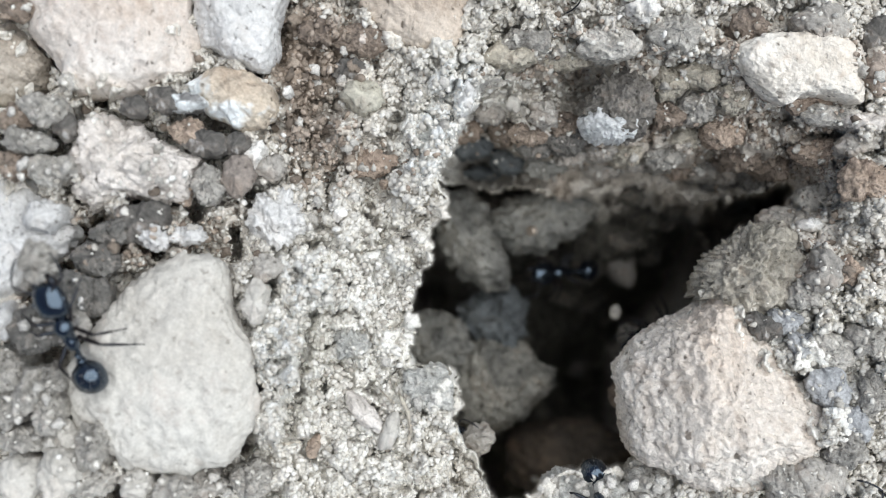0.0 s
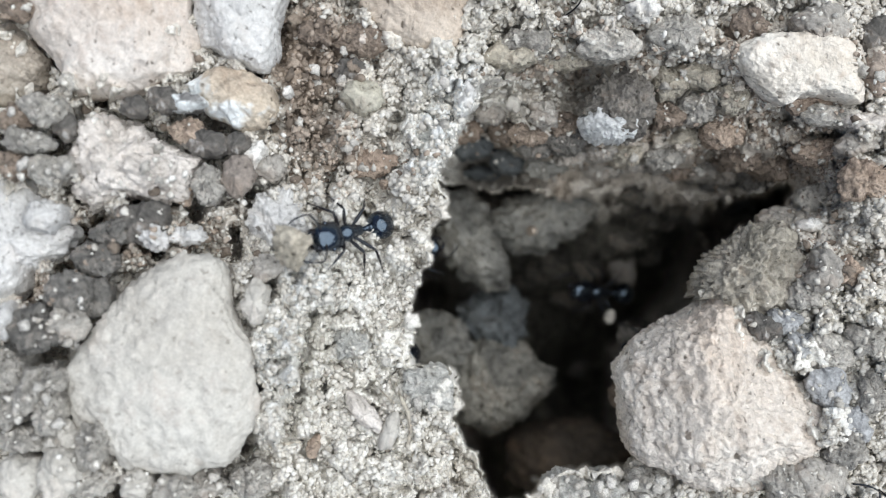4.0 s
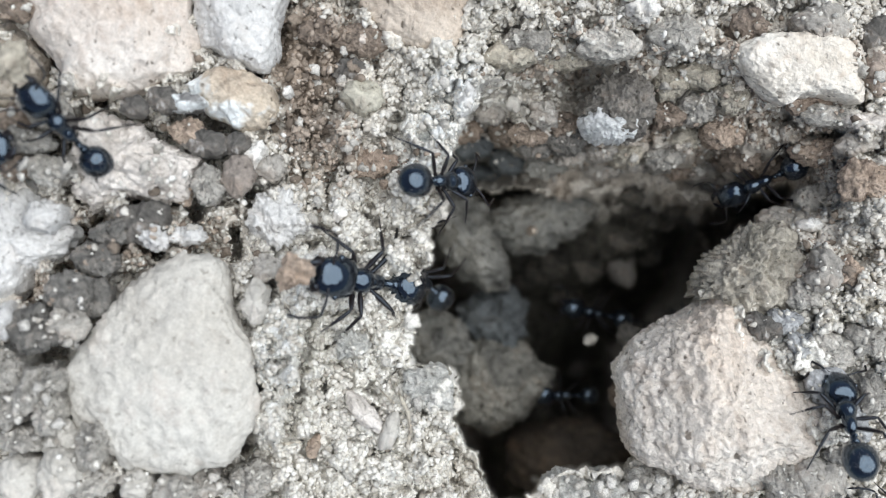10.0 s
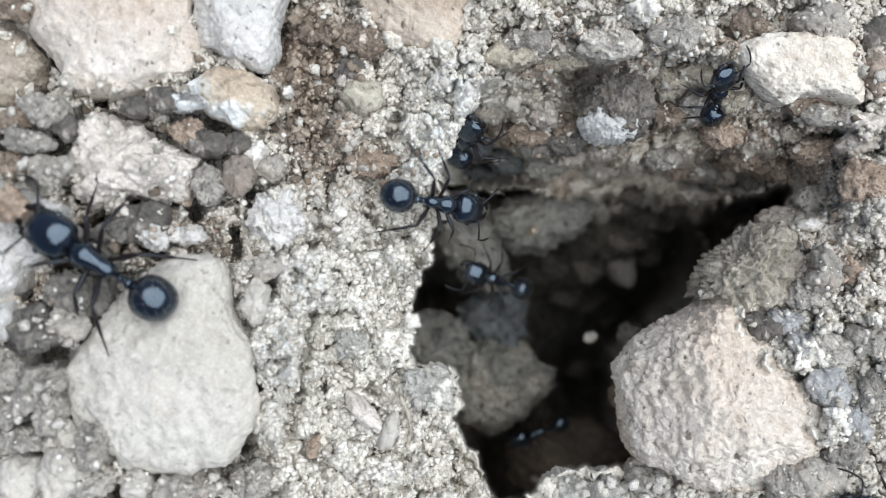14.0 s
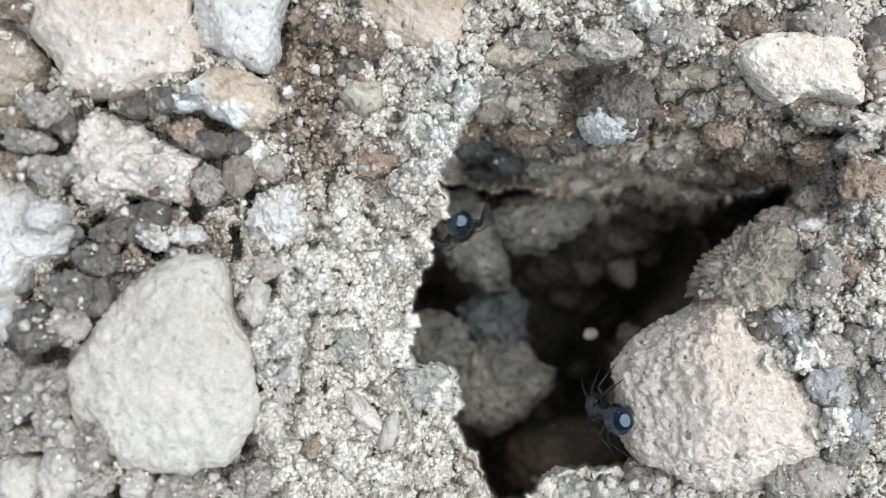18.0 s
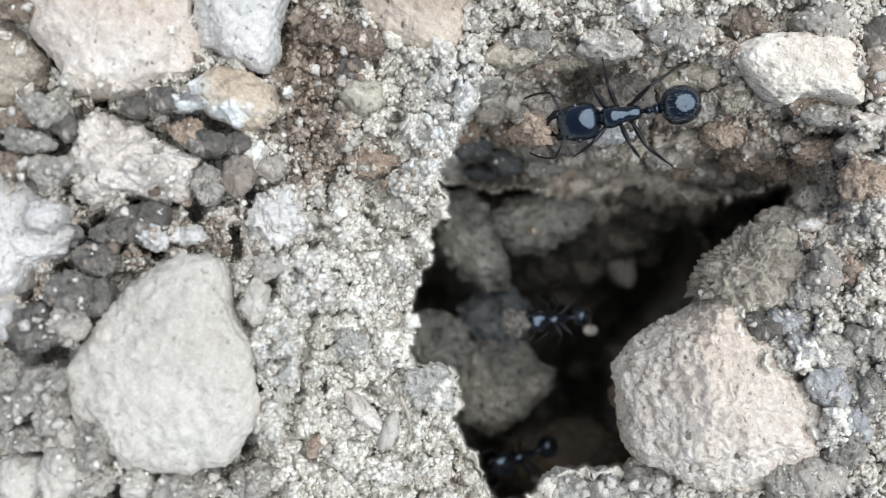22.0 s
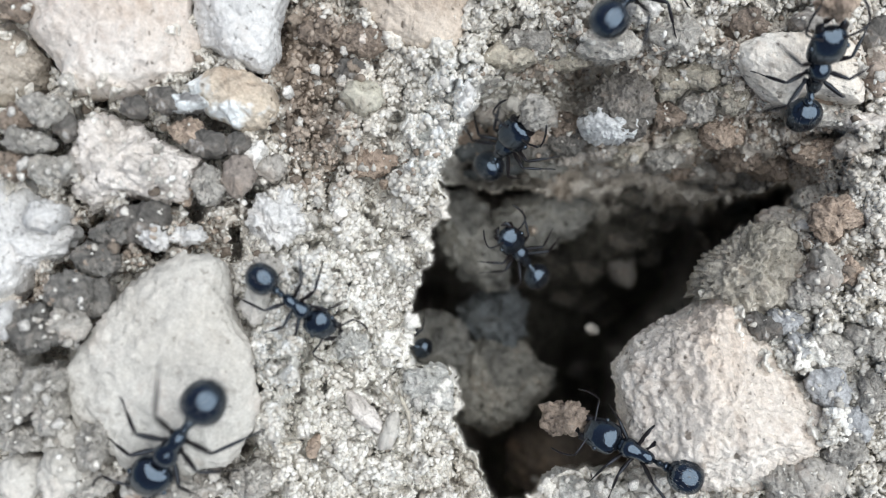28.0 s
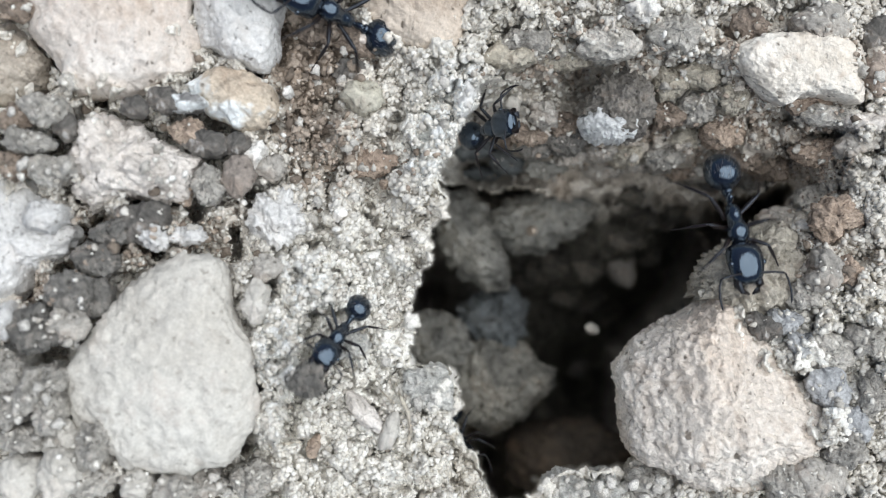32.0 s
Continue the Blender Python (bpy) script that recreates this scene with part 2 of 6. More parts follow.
def ground_heights():
    """Height in millimetres of the bare ground over the plan grid, before crumbs."""
    d = inside_distance(PIT, rough_u, rough_v)
    left = 1.0 + 4.5 * smooth(-UU, -760, -60)
    # the pale block on which the flat stone lies breaks off in a step
    step = np.interp(VV, [440, 480, 535, 552, 620, 690, 740, 790], [600, 592, 588, 542, 530, 516, 506, 495])
    left += 2.0 * smooth(step - rough_u, 0, 12) * smooth(VV, 440, 490) * smooth(-VV, -800, -770) * smooth(UU, 380, 430)
    left -= 1.6 * np.exp(-((rough_u - step - 12) / 12) ** 2) * smooth(VV, 530, 560) * smooth(-VV, -800, -760)
    south = smooth(-VV, -480, -330) * smooth(-UU, -1560, -1330)
    right = -0.8 - (3.6 * smooth(VV, 70, 250) + 4.6 * smooth(VV, 225, 335)) * south
    right -= 1.6 * smooth(VV, 96, 116) * smooth(UU, 960, 1010) * smooth(-UU, -1320, -1260)
    right -= 9.5 * bell(850, 305, 140, 42) + 5.0 * bell(1010, 320, 120, 30) + 3.0 * bell(1180, 310, 120, 30) + 6.0 * bell(1280, 322, 90, 34) + 6.0 * bell(838, 282, 55, 42)
    right -= 3.0 * bell(1022, 150, 52, 40) + 2.5 * bell(890, 160, 70, 13) + 2.0 * bell(955, 150, 40, 16) + 3.0 * bell(1462, 240, 48, 9) + 3.0 * bell(1545, 268, 24, 12) + 2.5 * bell(1375, 212, 20, 14) + 2.5 * bell(1510, 455, 40, 16) + 2.0 * bell(1205, 240, 16, 14) + 2.0 * bell(1170, 100, 24, 8)
    right -= 1.0 * bell(1400, 300, 90, 60) + 2.0 * bell(1040, 150, 30, 60, 20) + 2.5 * bell(880, 250, 60, 60) + 4.5 * bell(862, 222, 55, 50)
    right += 0.5 * smooth(VV, 400, 600) * smooth(UU, 1250, 1450)
    rim = np.interp(VV, [0, 60, 140, 190, 215, 250, 300, 340], [870, 850, 842, 836, 812, 800, 776, 790])
    right -= 1.4 * np.exp(-np.clip(UU - rim, 0, None) / 70) * smooth(VV, 120, 200)
    left += 0.9 * np.exp(-((rim - 25 - UU) / 40) ** 2) * smooth(VV, 90, 140)
    side = smooth(rough_u - rim, 0, 12)
    top = left * (1 - side) + right * side
    top += 1.5 * (lattice(UU.shape, 45, 11) - 0.5) + 0.9 * (lattice(UU.shape, 16, 12) - 0.5)
    floor = -50 + 4 * (lattice(UU.shape, 40, 13) - 0.5) + 1.5 * (lattice(UU.shape, 12, 14) - 0.5)
    floor += 26 * bell(870, 400, 110, 70) + 24 * bell(860, 640, 95, 110)
    floor += 28 * bell(1110, 415, 125, 75) + 13 * bell(1005, 495, 80, 45) + 20 * bell(1000, 820, 110, 60) + 8 * bell(1040, 590, 50, 50) - 26 * bell(1140, 560, 85, 60)
    floor -= 24 * bell(1250, 470, 75, 100, 40) + 22 * bell(762, 520, 26, 50) + 22 * bell(860, 830, 30, 60)
    floor -= 24 * bell(1040, 680, 65, 80) + 12 * bell(1370, 350, 40, 20)
    soft = 7 + 95 * smooth(UU, 930, 1010) * smooth(-UU, -1290, -1220) * smooth(-VV, -480, -400) + 34 * smooth(-VV, -360, -310) * smooth(UU, 850, 930) + 12 * smooth(UU, 1240, 1300)
    k = smooth(d, 0, soft)
    return top * (1 - k) + floor * k, d


def cracked(cell, seed):
    """Broken clumps: distance to the nearest crack in cells, and a number of its own for each clump."""
    rng = np.random.RandomState(seed)
    x, y = (rough_u - U0) / cell + 1.5, (rough_v - V0) / cell + 1.5
    cols, rows = int((U1 - U0) / cell) + 5, int((V1 - V0) / cell) + 5
    px, py, own = rng.rand(rows, cols), rng.rand(rows, cols), rng.rand(rows, cols)
    ix, iy = np.clip(x.astype(int), 1, cols - 2), np.clip(y.astype(int), 1, rows - 2)
    first, second, who = np.full(x.shape, 9.0), np.full(x.shape, 9.0), np.zeros(x.shape)
    for a in (-1, 0, 1):
        for b in (-1, 0, 1):
            jx, jy = ix + a, iy + b
            d = np.hypot(jx + px[jy, jx] - x, jy + py[jy, jx] - y)
            closer = d < first
            second = np.where(closer, first, np.minimum(second, d))
            who = np.where(closer, own[jy, jx], who)
            first = np.where(closer, d, first)
    return second - first, who, first


HEIGHT, RIM = ground_heights()
CRUMB = np.full(UU.shape, 0.5)
CLUMPS = [cracked(cell, seed) for cell, seed in ((52.0, 51), (25.0, 52), (12.0, 53), (6.5, 54))]


def scatter_crumbs(count, low, high, seed, keep, squash=0.8):
    """Round grains pressed into the ground, added to the height field."""
    rng = np.random.RandomState(seed)
    rows, cols = UU.shape
    base = HEIGHT.copy()
    for u, v, q, tone, flat in rng.rand(count, 5):
        cu, cv = U0 + u * (U1 - U0), V0 + v * (V1 - V0)
        i, j = int((cv - V0) / STEP), int((cu - U0) / STEP)
        if keep[i, j] < 0.02 or rng.rand() > keep[i, j]:
            continue
        r = low + (high - low) * q ** 3
        n = int(r / STEP) + 1
        a, b, c, e = max(i - n, 0), min(i + n + 1, rows), max(j - n, 0), min(j + n + 1, cols)
        ang = flat * 6.283
        du, dv = UU[a:b, c:e] - cu, VV[a:b, c:e] - cv
        x, y = du * math.cos(ang) + dv * math.sin(ang), (dv * math.cos(ang) - du * math.sin(ang)) * (1 + 0.7 * tone)
        edge = 1.15 + 1.3 * rng.rand()
        far = (np.abs(x / r) ** edge + np.abs(y / r) ** edge) ** (1 / edge)
        dd = 1 - far * far
        lean = (x * rng.uniform(-0.35, 0.35) + y * rng.uniform(-0.35, 0.35))
        cap = base[i, j] + (r * np.sqrt(np.clip(dd, 0, None)) * squash + lean - r * 0.15) / 30.0
        hit = (dd > 0) & (cap > HEIGHT[a:b, c:e])
        HEIGHT[a:b, c:e] = np.where(hit, cap, HEIGHT[a:b, c:e])
        CRUMB[a:b, c:e] = np.where(hit, 0.5 * CRUMB[i, j] + 0.5 * tone, CRUMB[a:b, c:e])


even = np.ones(UU.shape)
lumpy = np.clip(lattice(UU.shape, 30, 21) * 1.6 - 0.2, 0.15, 1)
SMOOTHED = HEIGHT.copy()
# between the stones of the west side the soil lies lower
west = smooth(-UU, -520, -430) * (1 - 0.6 * bell(560, 100, 90, 90)) + 0.5 * bell(560, 80, 80, 60)
HEIGHT -= west * (0.8 + 1.2 * lattice(UU.shape, 14, 22) + 4.5 * smooth(lattice(UU.shape, 17, 25), 0.58, 0.8))
HEIGHT -= 5.0 * bell(72, 120, 20, 70) + 5.0 * bell(38, 25, 26, 24) + 3.5 * bell(110, 222, 30, 24) + 3.0 * bell(225, 182, 30, 12)
HEIGHT -= 3.0 * bell(150, 500, 30, 60, 30) + 2.5 * bell(80, 630, 50, 16) + 2.5 * bell(500, 60, 12, 60) + 2.5 * bell(190, 395, 40, 16) + 2.5 * bell(140, 770, 20, 50)
HEIGHT += (0.5 * (lattice(UU.shape, 10, 23) - 0.5) + 0.2 * (lattice(UU.shape, 5, 24) - 0.5)) * (RIM < 0)
# soil aggregates: rounded nodules upon nodules, with creases between them
clumped = (1 - 0.5 * smooth(RIM, -16, 10)) * (0.55 + 0.9 * lattice(UU.shape, 40, 28))
for (gap, own, near), high, dome, deep, tone in zip(CLUMPS, (1.5, 0.6, 0.16, 0.05), (0.75, 0.42, 0.2, 0.1), (0.6, 0.2, 0.05, 0.0), (0.3, 0.35, 0.3, 0.2)):
    HEIGHT += clumped * (high * (own - 0.5) + dome * (np.sqrt(np.clip(1 - (near / 0.85) ** 2, 0, 1)) - 0.6) - deep * (1 - smooth(gap, 0, 0.25)))
    CRUMB += tone * (own - 0.5)
HEIGHT -= 1.3 * (CLUMPS[1][1] < 0.1) * smooth(CLUMPS[1][0], 0, 0.35) * (RIM < -8)
scatter_crumbs(420, 10, 24, 31, lumpy, 0.75)
scatter_crumbs(2200, 5.5, 13, 32, lumpy, 0.7)
scatter_crumbs(9000, 3, 5.5, 33, even, 0.8)
HEIGHT += 0.07 * (lattice(UU.shape, 2.3, 26) - 0.5) + 0.02 * (np.random.RandomState(27).rand(*UU.shape) - 0.5)


def grid_mesh(name, xs, ys, zs):
    """A quad sheet from three equal arrays of coordinates."""
    rows, cols = xs.shape
    me = bpy.data.meshes.new(name)
    n, q = rows * cols, (rows - 1) * (cols - 1)
    me.vertices.add(n)
    co = np.stack([xs, ys, zs], -1).astype(np.float32)
    me.vertices.foreach_set("co", co.ravel())
    idx = np.arange(n).reshape(rows, cols)
    quads = np.stack([idx[1:, :-1], idx[1:, 1:], idx[:-1, 1:], idx[:-1, :-1]], -1).reshape(-1)
    me.loops.add(4 * q)
    me.loops.foreach_set("vertex_index", quads.astype(np.int32))
    me.polygons.add(q)
    me.polygons.foreach_set("loop_start", np.arange(0, 4 * q, 4, dtype=np.int32))
    me.update(calc_edges=True)
    me.polygons.foreach_set("use_smooth", np.ones(q, bool))
    return me


EARTH = np.zeros(UU.shape)


def build_ground():
    """One sheet: fine over the plan, then rows and columns that stretch out to the horizon."""
    far = np.array([20, 60, 140, 300, 700, 1600, 4000, 12000, 60000, 400000, 3e6, 3e7])
    us, vs = np.concatenate([U0 - far[::-1], gu, U1 + far]), np.concatenate([V0 - far[::-1], gv, V1 + far])
    n = len(far)
    z = np.pad(HEIGHT, n, mode="edge")
    u, v = np.meshgrid(us, vs)
    outer = np.maximum(np.maximum(U0 - u, u - U1), np.maximum(V0 - v, v - V1))
    level = 0.6 + 1.2 * lattice(u.shape, 7, 91)
    z = np.where(outer > 0, z + (level - z) * smooth(outer, 0, 500), z)
    k = (EYE - z * MM) / EYE / 30.0 * MM
    me = grid_mesh("ground", (u - 784) * k, (441 - v) * k, z * MM)
    earth = 0.9 * bell(560, 90, 110, 70) + 0.8 * bell(200, 420, 120, 60) + 0.7 * bell(600, 270, 90, 60)
    earth += 0.6 * bell(60, 520, 60, 60) + 0.35 * bell(1450, 300, 130, 80) + 0.45 * bell(1060, 60, 220, 60)
    earth += 0.6 * bell(1000, 300, 240, 90) + 0.5 * bell(400, 400, 80, 60)
    earth += 0.75 * bell(545, 130, 52, 150) + 0.45 * bell(1470, 450, 100, 60) + 0.4 * bell(1420, 275, 120, 50) + 0.5 * bell(930, 120, 110, 40) + 0.5 * bell(1300, 180, 240, 130) + 0.35 * bell(1540, 60, 60, 60)
    # painted shade: grows inward from the hole's rim, with a patch on the slope
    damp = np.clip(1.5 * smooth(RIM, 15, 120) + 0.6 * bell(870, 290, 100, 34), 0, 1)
    earth = np.clip(earth + 0.5 * (lattice(UU.shape, 24, 41) - 0.5), 0, 1)
    EARTH[:] = earth
    dust = 1.2 * bell(790, 170, 55, 90, 12) + 1.1 * bell(750, 260, 50, 60) + 0.5 * bell(540, 600, 60, 160)
    dust += 0.5 * bell(470, 680, 40, 120) + 0.5 * bell(1440, 640, 70, 80) + 1.15 * bell(650, 660, 140, 300) + 0.8 * bell(525, 570, 40, 110) + 0.3 * bell(1480, 700, 120, 200) + 0.25 * bell(1290, 180, 200, 95) + 0.4 * bell(980, 60, 120, 60) + 0.4 * bell(1500, 300, 80, 90)
    dust = np.clip(dust * (0.4 + lattice(UU.shape, 10, 42)), 0, 1)
    rim = np.interp(VV, [0, 60, 140, 190, 215, 250, 300, 340], [870, 850, 842, 836, 812, 800, 776, 790])
    chalk = np.exp(-((rim - 32 - UU) / 42) ** 2) * smooth(VV, 70, 130) * smooth(-VV, -330, -300)
    chalk += 0.9 * bell(485, 600, 45, 120, 8) + 0.7 * bell(555, 505, 36, 34) + 0.7 * bell(1390, 585, 40, 36) + 0.7 * bell(1475, 710, 46, 60) + 0.5 * bell(1130, 30, 60, 16) + 0.4 * bell(640, 520, 50, 60)
    chalk = np.clip(chalk * (0.35 + 0.9 * lattice(UU.shape, 9, 43)), 0, 0.9)
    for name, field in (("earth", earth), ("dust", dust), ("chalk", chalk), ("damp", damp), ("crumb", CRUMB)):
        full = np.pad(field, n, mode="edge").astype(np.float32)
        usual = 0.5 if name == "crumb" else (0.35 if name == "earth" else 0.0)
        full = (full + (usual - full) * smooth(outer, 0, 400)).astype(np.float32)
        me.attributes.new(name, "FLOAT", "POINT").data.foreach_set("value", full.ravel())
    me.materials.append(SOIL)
    return tagged(new("ground", me), "crumbly grey stony soil with a dark nest hole", "ground", kind="structure")


build_ground()

COVER = np.zeros(UU.shape, bool)
LUMPS = np.zeros(UU.shape, bool)
# surface on which animals walk, with the stones' tops added as they are laid
TOPS = SMOOTHED.copy()
HIGH = HEIGHT.copy()


def ring_radius(outline, cu, cv, count):
    """Distance from the centre to the outline in evenly spaced directions, corners slightly rounded."""
    out = []
    for i in range(count):
        a = 2 * math.pi * i / count
        dx, dy = math.cos(a), math.sin(a)
        best = 1.0
        for (ax, ay), (bx, by) in zip(outline, outline[1:] + outline[:1]):
            ex, ey = bx - ax, by - ay
            den = dx * ey - dy * ex
            if abs(den) < 1e-9:
                continue
            t = ((ax - cu) * ey - (ay - cv) * ex) / den
            s = ((ax - cu) * dy - (ay - cv) * dx) / den
            if t > 0 and -1e-6 <= s <= 1 + 1e-6:
                best = max(best, t)
        out.append(best)
    r = np.array(out)
    for _ in range(2):
        r = 0.25 * np.roll(r, 1) + 0.5 * r + 0.25 * np.roll(r, -1)
    return r


SEED = [0]


def stone_mesh(name, outline, top, depth, mat, power=2.6, bumps=0.35, size=14.0, fine=True, bury=1.2, grit=0.0, lumps=0.0, lump=1.0, cuts=3, jag=0.035, planes=()):
    """A stone: domed above the outline's level, tapering below it; origin at its base centre."""
    SEED[0] += 1
    cu, cv = (sum(p[i] for p in outline) / len(outline) for i in (0, 1))
    n = 176 if fine > 2 else 112 if fine > 1 else (52 if fine else 24)
    count = 120
    rad = ring_radius(outline, cu, cv, count)
    rng = np.random.RandomState(SEED[0] + 500)
    turn = np.linspace(0, 2 * math.pi, count, endpoint=False)
    for times in (3, 5, 8, 13, 21, 34):
        rad *= 1 + jag * rng.uniform(0.3, 1) * (5.0 / (times + 2)) ** 0.6 * np.sin(times * turn + rng.uniform(0, 6.28))
    k = (EYE - (top - depth * 0.85) * MM) / EYE / 30.0
    shift = Vector((SEED[0] * 7.3, SEED[0] * 3.1, 0))

    def rough(p):
        q = p / size * 30 + shift
        h = noise.noise(q) * 0.9 + noise.noise(q * 2.3) * 0.45 + noise.noise(q * 5.1) * 0.22
        if grit:
            h += grit * (0.8 * noise.noise(p * 1.5 + shift) + noise.noise(p * 3.6 + shift) + 0.5 * noise.noise(p * 7.9 + shift))
        if lumps:
            for scale, part_of in ((1.7, 1.0), (3.4, 0.6), (6.5, 0.3)):
                d = noise.voronoi(p * scale * lump + shift)[0][0]
                h += lumps * part_of * (math.sqrt(max(0.0, 0.64 - d * d)) - 0.45)
        return h

    # a square grid bent onto the stone: middle on the crown, border round the foot
    bm = bmesh.new()
    verts, points, outs = [], [], []
    for i in range(n):
        for j in range(n):
            x, y = 2 * i / (n - 1) - 1, 2 * j / (n - 1) - 1
            s = max(abs(x), abs(y))
            a = 0.0
            if s > 1e-9:
                a = math.pi / 4 * (y / x) if abs(x) >= abs(y) else math.pi / 2 - math.pi / 4 * (x / y)
                if (x if abs(x) >= abs(y) else y) < 0:
                    a += math.pi
            f = (a / (2 * math.pi) * count) % count
            f0 = int(f) % count
            r = rad[f0] + (rad[(f0 + 1) % count] - rad[f0]) * (f - int(f))
            if s < 0.74:
                rho = math.sin(s / 0.74 * math.pi / 2)
                z = -depth * (1 - (1 - min(rho, 0.99999) ** power) ** (1 / power))
            else:
                w = (s - 0.74) / 0.26
                rho = 1 - 0.45 * w * w
                z = -depth - depth * bury * w
            p = Vector((math.cos(a) * r * rho * k, -math.sin(a) * r * rho * k, z))
            out = Vector((math.cos(a), -math.sin(a), 0)) * rho ** 3 + Vector((0, 0, 1.02 - rho ** 3 if s < 0.74 else 0.02))
            points.append(p)
            outs.append(out.normalized())
    # broken faces: planes that take a little off the dome
    body = np.array(points)
    faces = [(a, b, c) for a, b, c in planes]
    for _ in range(cuts):
        faces.append((rng.uniform(0, 360), rng.uniform(22, 62), rng.uniform(0.06, 0.2)))
    for heading, lean, take in faces:
        h, e = radians(heading), radians(lean)
        normal = np.array([math.cos(h) * math.sin(e), math.sin(h) * math.sin(e), math.cos(e)])
        along = body @ normal
        limit = along.max() - take * (along.max() - float(np.array([0, 0, -depth]) @ normal))
        body -= np.outer(np.maximum(along - limit, 0) * 0.85, normal)
    for i in range(n):
        verts.append([bm.verts.new((Vector(body[i * n + j]) + outs[i * n + j] * rough(Vector(body[i * n + j])) * bumps * 0.5) * MM) for j in range(n)])
    for i in range(n - 1):
        for j in range(n - 1):
            bm.faces.new((verts[i][j], verts[i + 1][j], verts[i + 1][j + 1], verts[i][j + 1]))
    border = [verts[i][0] for i in range(n)] + [verts[n - 1][j] for j in range(1, n)] + [verts[i][n - 1] for i in range(n - 2, -1, -1)] + [verts[0][j] for j in range(n - 2, 0, -1)]
    foot = bm.verts.new(Vector((0, 0, -depth - depth * bury - 0.1)) * MM)
    for a, b in zip(border, border[1:] + border[:1]):
        bm.faces.new((a, b, foot))
    for f in bm.faces:
        f.smooth = True
    bmesh.ops.recalc_face_normals(bm, faces=bm.faces)
    me = bpy.data.meshes.new(name)
    bm.to_mesh(me)
    bm.free()
    me.materials.append(mat)
    return me, cu, cv, k, rad


def stone(name, label, outline, top, depth, mat, category="stone", group="", walkable=True, **kw):
    me, cu, cv, k, rad = stone_mesh(name, outline, top, depth, mat, **kw)
    ob = new(name, me)
    ob.location = ((cu - 784) * k * MM, (441 - cv) * k * MM, top * MM)
    big = rad.max() * 1.05 + STEP
    i0, i1 = int(max((cv - big - V0) / STEP, 0)), int(max((cv + big - V0) / STEP, 0)) + 1
    j0, j1 = int(max((cu - big - U0) / STEP, 0)), int(max((cu + big - U0) / STEP, 0)) + 1
    du, dv = UU[i0:i1, j0:j1] - cu, VV[i0:i1, j0:j1] - cv
    ang = np.mod(np.arctan2(dv, du), 2 * np.pi) / (2 * np.pi) * len(rad)
    rho = np.hypot(du, dv) / rad[ang.astype(int) % len(rad)]
    COVER[i0:i1, j0:j1] |= (rho < 1.0) & (category != "clod")
    LUMPS[i0:i1, j0:j1] |= rho < 1.0
    power = kw.get("power", 2.6)
    dome = top - depth * (1 - np.clip(1 - rho ** power, 0, 1) ** (1 / power))
    raised = HIGH[i0:i1, j0:j1]
    HIGH[i0:i1, j0:j1] = np.where((rho < 1) & (dome > raised), dome, raised)
    if walkable:
        under = TOPS[i0:i1, j0:j1]
        TOPS[i0:i1, j0:j1] = np.where((rho < 1) & (dome > under), dome, under)
    return tagged(ob, label, category, group)


# ---- large stones ----
stone("flat_stone", "large pale grey rounded triangular stone in soil",
      [(372, 446), (300, 452), (250, 480), (190, 560), (140, 620), (118, 655), (132, 700), (120, 745), (165, 790), (230, 826), (330, 838), (420, 815), (452, 760), (456, 690), (438, 610), (405, 520), (392, 466)],
      6.6, 2.0, GREYSTONE, power=2.7, bumps=0.6, size=60, fine=2, grit=0.4, lumps=0.12, lump=0.7, cuts=0, jag=0.02)
stone("rough_stone", "rough pinkish limestone block beside the nest hole",
      [(1264, 520), (1232, 550), (1190, 573), (1138, 600), (1106, 640), (1092, 670), (1106, 705), (1106, 760), (1122, 805), (1190, 840), (1250, 858), (1310, 868), (1365, 845), (1420, 805), (1466, 772), (1446, 735), (1402, 680), (1348, 612), (1304, 565), (1284, 536)],
      2.6, 6.0, PINK, power=2.7, bumps=0.6, size=60, fine=3, grit=0.35, lumps=1.1, lump=1.0, cuts=0, jag=0.008,
      planes=((170, 44, 0.2), (40, 34, 0.2), (285, 38, 0.12)))
stone("cream_stone", "large cream rounded stone with brown specks",
      [(30, -60), (62, 30), (58, 62), (110, 120), (118, 165), (170, 176), (240, 174), (300, 142), (345, 112), (352, 66), (330, 30), (335, -30), (300, -90), (100, -90)],
      5.8, 3.0, CREAM, power=2.8, bumps=0.5, size=50, fine=2, grit=0.3, cuts=4, jag=0.02)
stone("chalky_stone", "chalky white stone beside a cream stone",
      [(340, -60), (346, 20), (352, 78), (400, 102), (440, 124), (480, 130), (494, 100), (492, 40), (505, 0), (520, -60)],
      4.6, 2.4, CHALK, power=2.8, bumps=0.5, size=40, fine=2, grit=0.3, cuts=4, jag=0.02)
stone("tan_stone", "rounded tan stone with a white crust",
      [(330, 150), (390, 118), (450, 128), (482, 155), (490, 200), (470, 228), (430, 234), (390, 215), (340, 190)],
      4.8, 2.0, CRUSTED, power=2.3, bumps=0.4, size=30, fine=2, grit=0.25, cuts=3, jag=0.03)
stone("tan_stone", "large smooth tan stone half sunk in soil",
      [(628, -50), (632, 10), (660, 40), (690, 66), (740, 95), (790, 96), (815, 70), (832, 20), (838, -50)],
      2.6, 1.8, TAN, power=2.6, bumps=0.5, size=50, fine=2, grit=0.3, jag=0.025)
